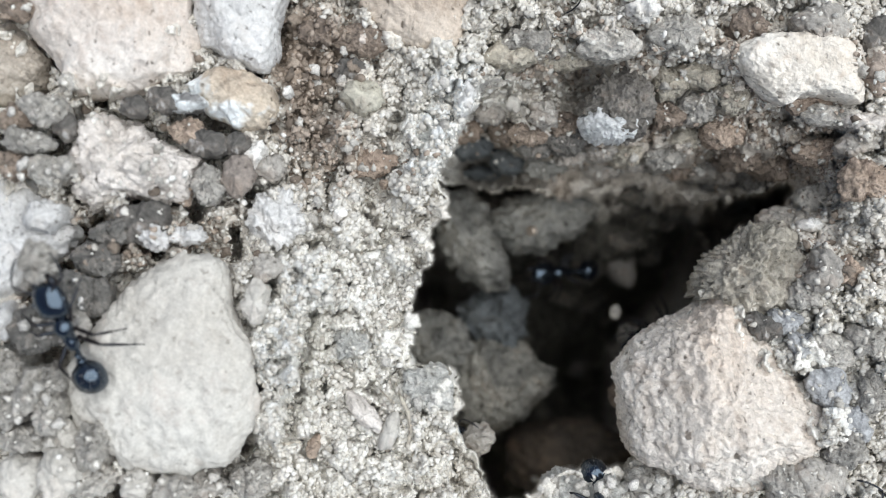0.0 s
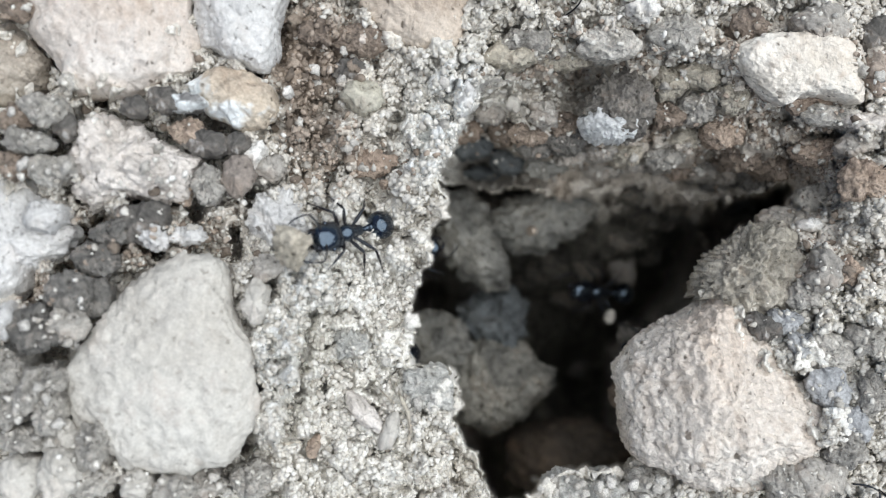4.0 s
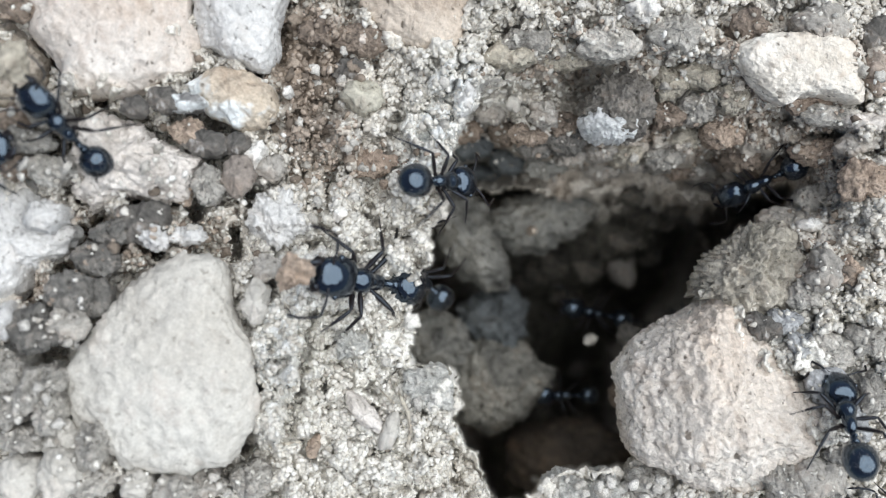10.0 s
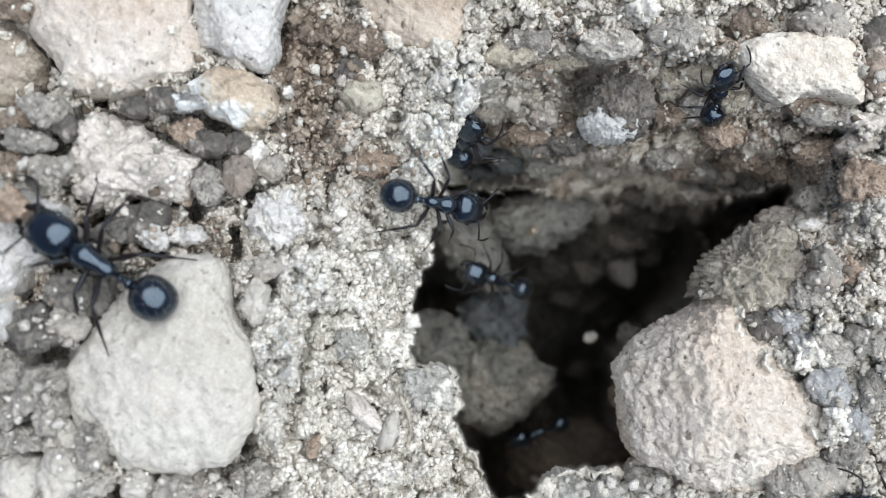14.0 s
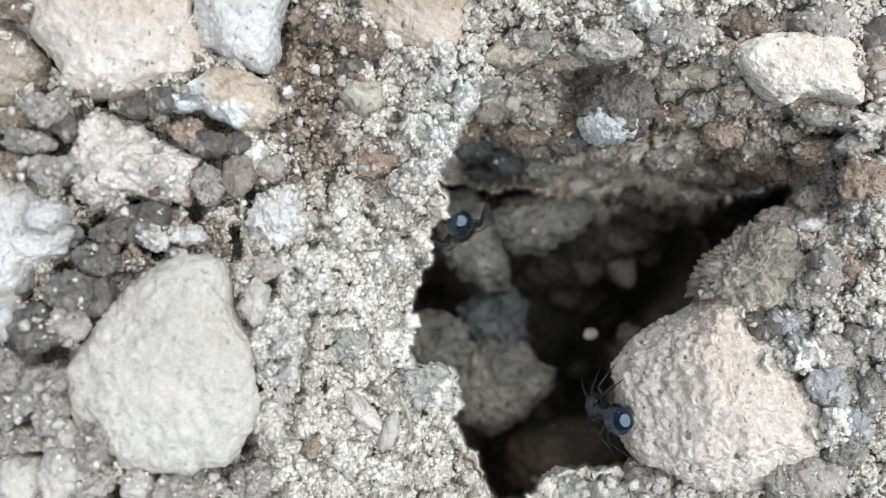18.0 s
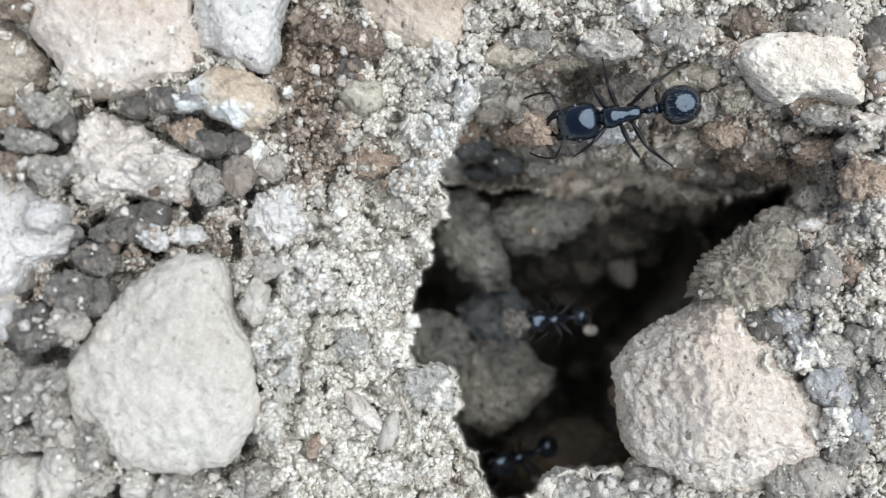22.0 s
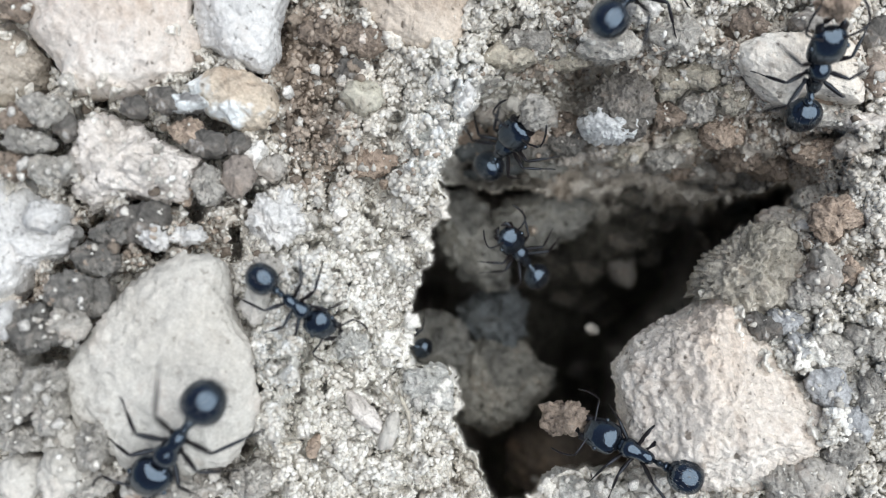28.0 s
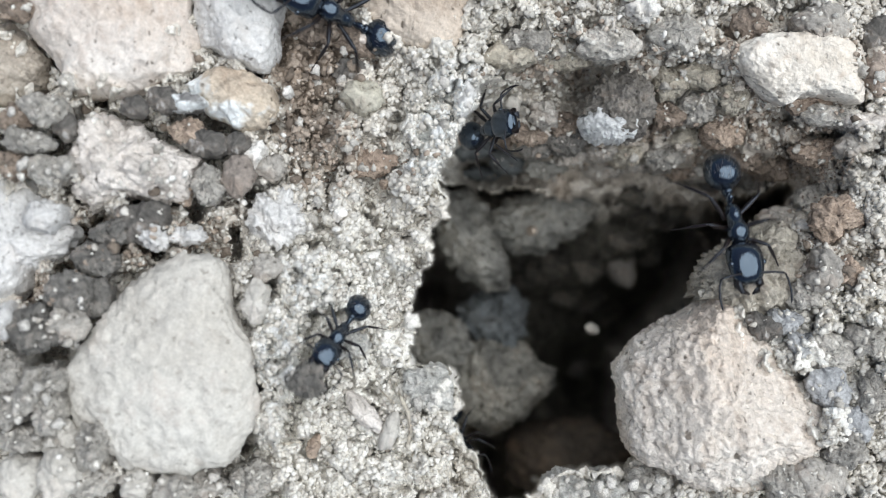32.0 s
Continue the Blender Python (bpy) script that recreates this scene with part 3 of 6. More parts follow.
stone("pale_stone", "pale cream stone with a rusty pitted side",
      [(1302, 80), (1345, 62), (1420, 55), (1500, 68), (1514, 100), (1520, 140), (1532, 166), (1546, 186), (1500, 182), (1450, 166), (1412, 172), (1390, 188), (1350, 168), (1325, 134), (1305, 108)],
      1.2, 1.7, IVORY, power=3.2, bumps=0.45, size=40, fine=2, grit=0.4, lumps=0.25, lump=0.6, cuts=2, jag=0.02)
crusted = stone("white_crusted_stone", "dark round stone with a white crust in the slope",
                [(1050, 165), (1072, 134), (1110, 122), (1146, 148), (1158, 198), (1135, 236), (1090, 250), (1050, 236), (1036, 200)],
                -0.9, 3.0, mineral("dull_dark_stone", (0.34, 0.315, 0.28), (0.17, 0.155, 0.14), (0.5, 0.48, 0.45), 2000.0, 400.0, 0.9, 0.05), power=2.2, bumps=0.6, size=24, fine=2, grit=0.9, lumps=0.7, jag=0.04)
crust = stone("crust", "white mineral crust", [(1020, 214), (1052, 194), (1090, 202), (1126, 198), (1138, 222), (1104, 252), (1062, 250), (1032, 238)],
              -1.3, 2.6, mineral("white_crust", (0.93, 0.94, 0.935), (0.80, 0.815, 0.82), (0.3, 0.3, 0.3), 2200.0, 600.0, 0.8, 0.05, 0.2, stained=0.1, contrast=0.3, pitted=0.4), power=2.6, bumps=0.4, size=20, fine=2, grit=0.5, lumps=0.5, lump=1.3, jag=0.05)
crust.location = crust.location - crusted.location
crust.parent = crusted
del crust["category"]
stone("white_stone", "rough whitish stone lying in brown soil",
      [(-40, 320), (20, 312), (60, 335), (110, 370), (138, 415), (110, 450), (60, 480), (45, 520), (10, 545), (-40, 540)],
      6.2, 2.4, CHALK, power=2.5, bumps=0.6, size=26, fine=2, grit=0.4, lumps=0.5, lump=0.7, jag=0.05)
stone("beige_stone", "beige lumpy stone among pebbles",
      [(-40, 50), (25, 45), (60, 80), (84, 115), (70, 150), (40, 182), (0, 200), (-40, 190)],
      5.0, 2.2, mineral("dull_beige_stone", (0.60, 0.54, 0.46), (0.40, 0.34, 0.28)), power=2.5, bumps=0.5, size=26, fine=2, grit=0.3, lumps=0.3, lump=0.5, jag=0.04)
stone("clod", "pale lumpy clod of earth",
      [(135, 235), (180, 205), (225, 220), (290, 255), (345, 285), (335, 350), (290, 358), (240, 345), (170, 368), (130, 330), (128, 280)],
      6.4, 2.8, PALECLOD, "clod", power=2.4, bumps=0.75, size=24, fine=2, lumps=0.7, lump=0.8, grit=0.5, cuts=5, jag=0.06,
      planes=((60, 35, 0.25),))
stone("white_stone", "small rounded whitish stone",
      [(455, 345), (505, 335), (535, 365), (540, 405), (510, 436), (465, 432), (440, 405), (450, 370)],
      3.8, 1.6, CHALK, power=2.3, bumps=0.55, size=20, fine=2, grit=0.6, lumps=0.4, lump=0.9, jag=0.05)

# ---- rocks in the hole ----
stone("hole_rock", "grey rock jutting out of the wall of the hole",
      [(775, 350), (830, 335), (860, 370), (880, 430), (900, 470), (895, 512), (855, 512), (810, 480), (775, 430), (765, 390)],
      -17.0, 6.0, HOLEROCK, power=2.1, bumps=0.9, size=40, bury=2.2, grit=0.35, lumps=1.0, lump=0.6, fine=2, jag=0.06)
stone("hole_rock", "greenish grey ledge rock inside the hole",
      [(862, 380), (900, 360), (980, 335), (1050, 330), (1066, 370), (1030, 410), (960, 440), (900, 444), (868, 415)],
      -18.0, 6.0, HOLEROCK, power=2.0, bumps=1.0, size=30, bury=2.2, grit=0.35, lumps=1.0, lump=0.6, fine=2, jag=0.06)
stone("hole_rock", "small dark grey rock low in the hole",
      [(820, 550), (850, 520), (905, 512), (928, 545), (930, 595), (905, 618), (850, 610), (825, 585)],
      -20.0, 5.0, SHADEROCK, power=2.0, bumps=1.0, size=24, bury=2.2, grit=0.35, lumps=1.0, lump=0.6, fine=2, jag=0.06)
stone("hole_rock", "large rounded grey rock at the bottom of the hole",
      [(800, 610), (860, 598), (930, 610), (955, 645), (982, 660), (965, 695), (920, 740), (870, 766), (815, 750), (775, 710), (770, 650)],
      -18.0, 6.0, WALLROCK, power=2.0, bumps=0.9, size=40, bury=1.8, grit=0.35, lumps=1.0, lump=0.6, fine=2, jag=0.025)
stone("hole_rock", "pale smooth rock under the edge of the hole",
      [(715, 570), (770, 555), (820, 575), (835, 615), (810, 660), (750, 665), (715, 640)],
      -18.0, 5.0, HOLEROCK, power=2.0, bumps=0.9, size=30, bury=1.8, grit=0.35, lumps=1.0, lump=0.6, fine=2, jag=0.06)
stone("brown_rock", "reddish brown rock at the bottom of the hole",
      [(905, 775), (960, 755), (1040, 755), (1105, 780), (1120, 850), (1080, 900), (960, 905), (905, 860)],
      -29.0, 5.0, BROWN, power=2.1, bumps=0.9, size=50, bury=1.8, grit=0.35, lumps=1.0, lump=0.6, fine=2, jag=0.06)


def pebble(name, label, u, v, ru, rv, turn, rise, mat, category="stone", group="", corners=9, uneven=0.14, **kw):
    """A smaller stone from an uneven oval; rise: how far its top stands over the ground beneath."""
    rng = np.random.RandomState(int(u * 7 + v * 13) % 100003)
    c, s = math.cos(radians(turn)), math.sin(radians(turn))
    outline = []
    for i in range(corners):
        a = 2 * math.pi * (i + rng.uniform(-0.25, 0.25)) / corners
        f = 1 + rng.uniform(-uneven, uneven)
        x, y = ru * f * math.cos(a), rv * f * math.sin(a)
        outline.append((u + x * c - y * s, v + x * s + y * c))
    top = level(u, v) + rise
    small = max(ru, rv) < 26
    return stone(name, label, outline, top, min(max(0.5 * min(ru, rv) / 30, rise * 0.9), 2.2), mat, category, group,
                 walkable=not small, fine=not small or category == "clod", size=max(ru, rv) * 0.8, **kw)


def level(u, v):
    i, j = int(np.clip((v - V0) / STEP, 0, UU.shape[0] - 1)), int(np.clip((u - U0) / STEP, 0, UU.shape[1] - 1))
    return float(SMOOTHED[i, j]) + (0.3 if RIM[i, j] < 0 else 0.0)


stone("yellowish_rock", "yellowish grey weathered rock above a limestone block",
      [(1244, 500), (1258, 462), (1300, 440), (1330, 408), (1376, 392), (1402, 420), (1408, 480), (1390, 545), (1335, 566), (1292, 552), (1262, 530), (1228, 530)],
      0.4, 3.4, mineral("weathered_rock", (0.60, 0.55, 0.47), (0.35, 0.32, 0.265), (0.62, 0.58, 0.5), 2000.0, 300.0, 0.9, vary=0.05), power=2.3, bumps=0.8, size=26, bury=1.6, fine=2, lumps=1.0, lump=0.75, grit=0.8, jag=0.04)

YELLOWISH = mineral("yellowish_soil", (0.72, 0.66, 0.55), (0.46, 0.41, 0.33), (0.2, 0.16, 0.12), 2000.0, 450.0, 0.9, 0.12)

# small stones and clods of the stony side, west of the hole
STONY = "small stones in the stony soil"
for row in (
    ("clod", "pale pinkish lumpy clod between stones", 78, 190, 36, 28, 10, 1.2, CLOD),
    ("dark_stone", "small dark round stone in a gap", 115, 226, 22, 25, 0, 0.2, DARKROCK),
    ("dark_stone", "dark grey stone wedged under a cream stone", 238, 190, 26, 18, 0, 0.5, DARKROCK),
    ("dark_stone", "dark grey stone wedged under a cream stone", 290, 175, 30, 24, 20, 0.6, DARKROCK),
    ("crusted_stone", "dark stone with a white mineral crust", 330, 182, 36, 18, 0, 1.2, DARKCRUST),
    ("clod", "dark brown clod beside a cream stone", 22, 16, 34, 24, 0, 0.2, BROWNCLOD),
    ("clod", "dark brown crumbly clod of soil", 22, 205, 26, 20, 0, 0.5, BROWNCLOD),
    ("clod", "grey crumbly clod of soil", 45, 250, 44, 24, 5, 1.0, CLOD),
    ("clod", "brownish grey crumbly clod", 20, 292, 30, 22, 0, 0.9, BROWNCLOD),
    ("clod", "grey crumbly clod of soil", 88, 298, 40, 26, 0, 0.9, CLOD),
    ("dark_stone", "glossy dark grey stone in soil", 362, 256, 44, 26, 10, 0.9, DARKROCK),
    ("dark_stone", "small dark grey stone in soil", 420, 258, 25, 22, 0, 0.8, DARKROCK),
    ("chip", "white angular stone chip in soil", 452, 272, 16, 26, 25, 1.0, QUARTZ),
    ("clod", "tan crumbly clod of soil", 332, 232, 30, 20, 0, 0.9, REDCLOD),
    ("stone", "smooth brownish elongated stone in soil", 420, 312, 27, 46, 12, 0.8, mineral("dull_brown_stone", (0.38, 0.33, 0.29), (0.28, 0.24, 0.21))),
    ("clod", "beige lumpy clod of soil", 372, 328, 25, 32, 0, 0.9, CLOD),
    ("clod", "pinkish beige flat clod of soil", 322, 330, 20, 38, 0, 0.6, REDCLOD),
    ("bluish_stone", "small bluish grey stone in soil", 480, 300, 26, 24, 0, 0.8, GREYROCK),
    ("white_stone", "whitish lumpy stone", 82, 384, 36, 28, 0, 1.4, CHALK),
    ("clod", "bluish dark crumbly clod", 248, 390, 48, 34, 10, 0.7, DARKROCK),
    ("clod", "bluish white crumbly clod", 272, 420, 22, 22, 0, 1.0, CHALK),
    ("clod", "whitish crumbly clod", 326, 420, 30, 16, 0, 0.8, CHALK),
    ("clod", "greenish grey round clod", 196, 412, 28, 20, 0, 0.6, DARKCLOD),
    ("clod", "dark grey crumbly clod", 170, 455, 40, 32, 0, 0.6, DARKCLOD),
    ("clod", "greenish grey rounded clod of soil", 118, 520, 42, 36, 0, 0.7, DARKCLOD),
    ("clod", "grey lumpy clod beside stones", 62, 582, 44, 42, 20, 1.0, DARKCLOD),
    ("clod", "bluish grey lumpy clod", 118, 575, 30, 36, 0, 0.8, GREYROCK),
    ("dark_stone", "dark grey stone beside a pale flat stone", 172, 530, 30, 40, 20, 0.4, DARKCLOD),
    ("white_stone", "white lumpy stone", 8, 570, 18, 36, 0, 1.6, CHALK),
    ("clod", "pale grey lumpy clod", 18, 655, 30, 40, 10, 1.6, CLOD),
    ("clod", "long pale lumpy clod", 58, 692, 20, 50, 25, 1.7, CLOD),
    ("clod", "pale lumpy clod", 96, 670, 26, 24, 0, 1.6, CLOD),
    ("clod", "grey lumpy clod", 88, 725, 28, 46, 5, 1.4, CLOD),
    ("clod", "pale grey lumpy clod", 20, 725, 26, 32, 0, 1.5, CLOD),
    ("clod", "pale grey lumpy clod", 38, 778, 42, 24, 0, 1.3, CLOD),
    ("clod", "bluish grey rounded clod", 110, 778, 36, 34, 0, 1.2, GREYSTONE),
    ("clod", "pinkish pale clod against a flat stone", 172, 785, 34, 40, 0, 1.9, CLOD),
    ("white_stone", "white rounded stone", 40, 842, 40, 46, 25, 1.9, GREYSTONE),
    ("clod", "pale grey rounded clod", 108, 836, 36, 44, 0, 1.5, GREYSTONE),
    ("clod", "pale grey lumpy clod", 165, 856, 38, 30, 0, 1.2, CLOD),
    ("clod", "pale lumpy clod below a flat stone", 242, 855, 36, 24, 0, 1.4, GREYSTONE),
    ("clod", "pale lumpy clod below a flat stone", 312, 864, 34, 24, 0, 1.3, CLOD),
    ("clod", "smooth grey clod below a flat stone", 366, 858, 30, 26, 0, 1.1, GREYROCK),
    ("clod", "pale crumbly clod", 440, 850, 40, 30, 0, 0.9, CLOD),
    ("bluish_stone", "bluish grey stone in crumbly soil", 470, 478, 28, 22, 10, 0.6, GREYROCK),
    ("stone", "pale beige elongated stone beside a flat stone", 452, 535, 24, 42, 10, 0.9, GREYSTONE),
    ("clod", "small pale rounded clod in crumbly soil", 622, 608, 26, 20, 0, 0.9, PALEGREY),
    ("chip", "yellowish white angular stone chip", 642, 172, 36, 30, 15, 1.1, mineral("yellowish_chip", (0.68, 0.65, 0.55), (0.52, 0.48, 0.38))),
    ("clod", "reddish patch of crumbly soil", 655, 292, 46, 24, 0, 0.6, REDCLOD),
    ("clod", "crumbly grey block at the rim of the hole", 762, 688, 48, 40, 10, 1.0, PALEGREY),
    ("clod", "thin pale clump on the rim of the hole", 826, 176, 12, 34, 10, 0.7, CHALK),
    ("clod", "brown crumbly clod beside a pale stone", 1326, 45, 32, 28, 0, 1.2, BROWNCLOD),
    ("clod", "grey rounded clod above a pale stone", 1452, 42, 46, 34, 0, 1.0, GREYROCK),
    ("dark_stone", "dark grey stone beside a pale stone", 1548, 66, 26, 44, 20, 0.8, DARKROCK),
    ("clod", "brownish smooth clod beside a pale stone", 1550, 130, 28, 40, 0, 1.5, mineral("dull_clay", (0.46, 0.38, 0.32), (0.36, 0.3, 0.25))),
    ("clod", "layered grey crumbly soil under a pale stone", 1480, 206, 62, 18, 6, 1.0, CLOD),
    ("white_stone", "small white oval stone in crumbly soil", 1436, 400, 24, 13, 5, 0.9, QUARTZ),
    ("clod", "grey round clod at the hole's east end", 1375, 388, 28, 22, 0, 1.0, GREYROCK),
    ("clod", "grey crumbly clod of soil", 1440, 350, 30, 20, 0, 1.0, CLOD),
    ("clod", "brownish crumbly clod of soil", 1450, 270, 44, 24, 0, 1.0, REDCLOD),
    ("clod", "dark grey crumbly clod", 1520, 255, 34, 18, 0, 0.7, GREYROCK),
    ("clod", "brownish crumbly clod of soil", 1500, 480, 30, 24, 0, 0.8, REDCLOD),
    ("clod", "bluish dark patch of earth beside a limestone block", 1350, 578, 32, 20, 30, 0.4, DARKROCK),
    ("clod", "bluish crumbly earth beside a limestone block", 1388, 572, 26, 26, 20, 0.6, BLUISH),
    ("clod", "bluish crumbly earth beside a limestone block", 1422, 620, 22, 34, -20, 0.5, BLUISH),
    ("clod", "bluish crumbly earth beside a limestone block", 1470, 690, 34, 42, -20, 0.5, BLUISH),
    ("clod", "bluish crumbly earth beside a limestone block", 1512, 760, 26, 36, 0, 0.4, BLUISH),
    ("clod", "pale rounded clod of soil above bluish earth", 1466, 622, 40, 38, 0, 0.9, CLOD),
    ("clod", "pale rounded clod of soil beside a weathered rock", 1422, 522, 34, 32, 0, 1.0, CLOD),
    ("clod", "grey rounded clod beside a weathered rock", 1462, 484, 30, 34, 0, 0.9, GREYROCK),
    ("clod", "rusty crumbly ledge under a pale stone", 1432, 186, 46, 16, 5, 0.8, REDCLOD),
    ("clod", "pale crumbly ledge under a pale stone", 1530, 216, 40, 16, 8, 0.9, PALECLOD),
    ("clod", "pale crumbly clod of soil", 1530, 600, 34, 30, 0, 0.9, CLOD),
    ("clod", "pale crumbly clod of soil", 1545, 700, 30, 40, 0, 0.8, CLOD),
    ("clod", "pale crumbly clod of soil", 1500, 800, 40, 28, 0, 0.9, CLOD),
    ("clod", "grey crumbly clod of soil", 1388, 852, 36, 28, 0, 1.1, CLOD),
    ("clod", "smooth rounded grey clod of soil", 1452, 846, 52, 36, 0, 0.9, GREYROCK),
    ("clod", "crumbly grey clod at the hole's south rim", 1000, 862, 40, 26, 0, 1.4, PALEGREY),
    ("clod", "crumbly grey clod at the hole's south rim", 1072, 862, 30, 24, 0, 1.5, PALEGREY),
    ("clod", "pale crumbly clod at the hole's south rim", 1150, 850, 36, 28, 0, 1.6, CLOD),
    ("clod", "small brown crumbly clod of soil", 560, 60, 30, 20, 0, 0.6, BROWNCLOD),
    ("clod", "dark grey crumbly clod of soil", 620, 125, 30, 22, 0, 0.5, DARKROCK),
    ("clod", "brown smooth lump of soil beside a tan stone", 640, 70, 50, 24, 0, 0.6, BROWNCLOD),
    ("clod", "pale crumbly bank of soil", 930, 75, 50, 24, 0, 0.9, CLOD),
    ("clod", "pale crumbly bank of soil", 1080, 80, 60, 24, 0, 1.2, CLOD),
    ("clod", "pale crumbly bank of soil", 1200, 60, 46, 30, 0, 1.1, CLOD),
    # four lumps in the darkened hole tones, the slope's shade coloured in
    ("clod", "dark bluish lump on the slope above the hole", 838, 258, 34, 24, 0, 2.4, SHADEROCK),
    ("clod", "dark bluish lump on the slope above the hole", 905, 282, 42, 22, 5, 2.4, SHADEROCK),
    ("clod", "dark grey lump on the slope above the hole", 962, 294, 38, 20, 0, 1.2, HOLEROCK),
    ("clod", "dark bluish lump on the slope above the hole", 858, 310, 38, 16, 0, 2.4, SHADEROCK),
    ("clod", "grey lump on the slope above the hole", 1012, 268, 32, 22, 0, 1.0, GREYROCK),
    ("clod", "grey lump on the slope above the hole", 1066, 298, 38, 18, 0, 1.0, GREYROCK),
    ("clod", "grey lump on the slope above the hole", 1136, 284, 36, 22, 0, 0.9, GREYROCK),
    ("clod", "brownish lump on the slope above the hole", 1205, 298, 38, 18, 0, 0.9, BROWNCLOD),
    ("clod", "brownish lump on the slope above the hole", 938, 238, 32, 22, 0, 0.9, BROWNCLOD),
    ("clod", "brownish lump on the slope above the hole", 1000, 218, 28, 22, 0, 0.8, BROWNCLOD),
    ("clod", "grey lump on the slope above the hole", 1280, 305, 36, 20, 0, 0.9, GREYROCK),
    ("clod", "pale yellowish bank of soil above the slope", 900, 98, 52, 22, -8, 0.9, YELLOWISH),
    ("clod", "pale yellowish bank of soil above the slope", 1000, 108, 50, 18, -4, 0.9, YELLOWISH),
    ("clod", "pale yellowish bank of soil above the slope", 1240, 130, 44, 26, 0, 0.9, YELLOWISH),
    ("clod", "pale grey lump on the slope above the hole", 1172, 278, 36, 26, 0, 2.0, CLOD),
    ("clod", "grey lump on the slope above the hole", 1232, 300, 38, 22, 5, 2.2, GREYROCK),
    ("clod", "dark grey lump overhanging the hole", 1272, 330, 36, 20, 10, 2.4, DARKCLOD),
    ("clod", "brownish lump on the slope above the hole", 1112, 270, 30, 24, 0, 1.8, YELLOWISH),
    ("clod", "grey lump on the slope above the hole", 1058, 266, 28, 20, 0, 1.8, GREYROCK),
    ("clod", "brownish lump on the slope above the hole", 1312, 276, 36, 28, 0, 1.8, BROWNCLOD),
    ("clod", "yellowish lump on the slope above the hole", 1212, 246, 28, 22, 0, 1.6, YELLOWISH),
    ("clod", "brownish lump on the slope above the hole", 1284, 232, 32, 26, 0, 1.5, REDCLOD),
    ("clod", "brown lump of soil above the hole's east end", 1362, 290, 30, 28, 0, 1.5, BROWNCLOD),
    ("clod", "tan lump of soil beside a crusted stone", 1184, 146, 32, 26, 0, 1.3, YELLOWISH),
    ("clod", "grey lump of soil on the slope", 1242, 192, 32, 28, 0, 1.3, CLOD),
    ("clod", "tan lump of soil on the slope", 1296, 176, 28, 24, 0, 1.2, YELLOWISH),
    ("clod", "brownish lump of soil beside a crusted stone", 1180, 205, 26, 26, 0, 1.2, BROWNCLOD),
    ("clod", "grey rounded lump on the shaded slope", 960, 200, 28, 24, 0, 1.5, GREYROCK),
    ("clod", "grey rounded lump on the shaded slope", 872, 196, 26, 22, 0, 1.5, GREYROCK),
    ("clod", "pinkish lump under the crumbling rim", 832, 232, 24, 16, 0, 1.5, REDCLOD),
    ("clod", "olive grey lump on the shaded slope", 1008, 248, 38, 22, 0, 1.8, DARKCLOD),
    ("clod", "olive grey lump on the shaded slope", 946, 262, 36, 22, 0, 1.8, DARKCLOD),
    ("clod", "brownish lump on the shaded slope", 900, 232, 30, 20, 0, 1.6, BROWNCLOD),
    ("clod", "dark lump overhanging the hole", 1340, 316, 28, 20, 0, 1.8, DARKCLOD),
    ("clod", "white crumbly lump of soil", 1140, 18, 26, 20, 0, 1.1, QUARTZ),
):
    name, label, u, v, ru, rv, turn, rise, mat = row
    if len(label.split()) < 5:
        label += " among stones"
    lumpy_kind = name == "clod"
    pebble(name, label, u, v, ru, rv, turn, rise, mat, "clod" if lumpy_kind else "stone", STONY,
           bumps=0.55 if lumpy_kind else 0.35, uneven=0.2 if lumpy_kind else 0.12, bury=2.4,
           **(dict(lumps=0.8, lump=1.0, grit=0.4, jag=0.045) if lumpy_kind else dict(grit=0.45, lumps=0.2, jag=0.05)))

for label, u, v, ru, rv, turn, mat in (
    ("tiny upright white grain", 509, 163, 7, 12, 10, QUARTZ), ("white angular grain on crumbly soil", 601, 378, 14, 18, 20, QUARTZ),
    ("flat white grain on crumbly soil", 600, 407, 12, 6, 0, QUARTZ), ("tiny pinkish grain on soil", 680, 326, 8, 8, 0, REDCLOD),
    ("tiny tan grain on soil", 613, 344, 9, 8, 0, TAN), ("small cream grain on brown soil", 641, 72, 11, 11, 0, CREAM),
    ("small pale grain on the slope", 910, 182, 14, 17, 0, GREYSTONE), ("tiny white grain on the slope", 1260, 216, 8, 10, 0, QUARTZ),
    ("long thin pale stone chip on soil", 646, 732, 17, 50, -43, PALECLOD), ("pale stone chip on soil", 690, 762, 16, 38, 22, GREYSTONE),
    ("tiny white grain on dark soil", 145, 497, 8, 7, 0, QUARTZ), ("small pink grain on soil", 555, 790, 12, 24, 15, REDCLOD),
):
    pebble("grain", label, u, v, ru, rv, turn, 1.1 if rv > 40 else 0.8, mat, "grain", "pale grains", uneven=0.1, bury=1.5)

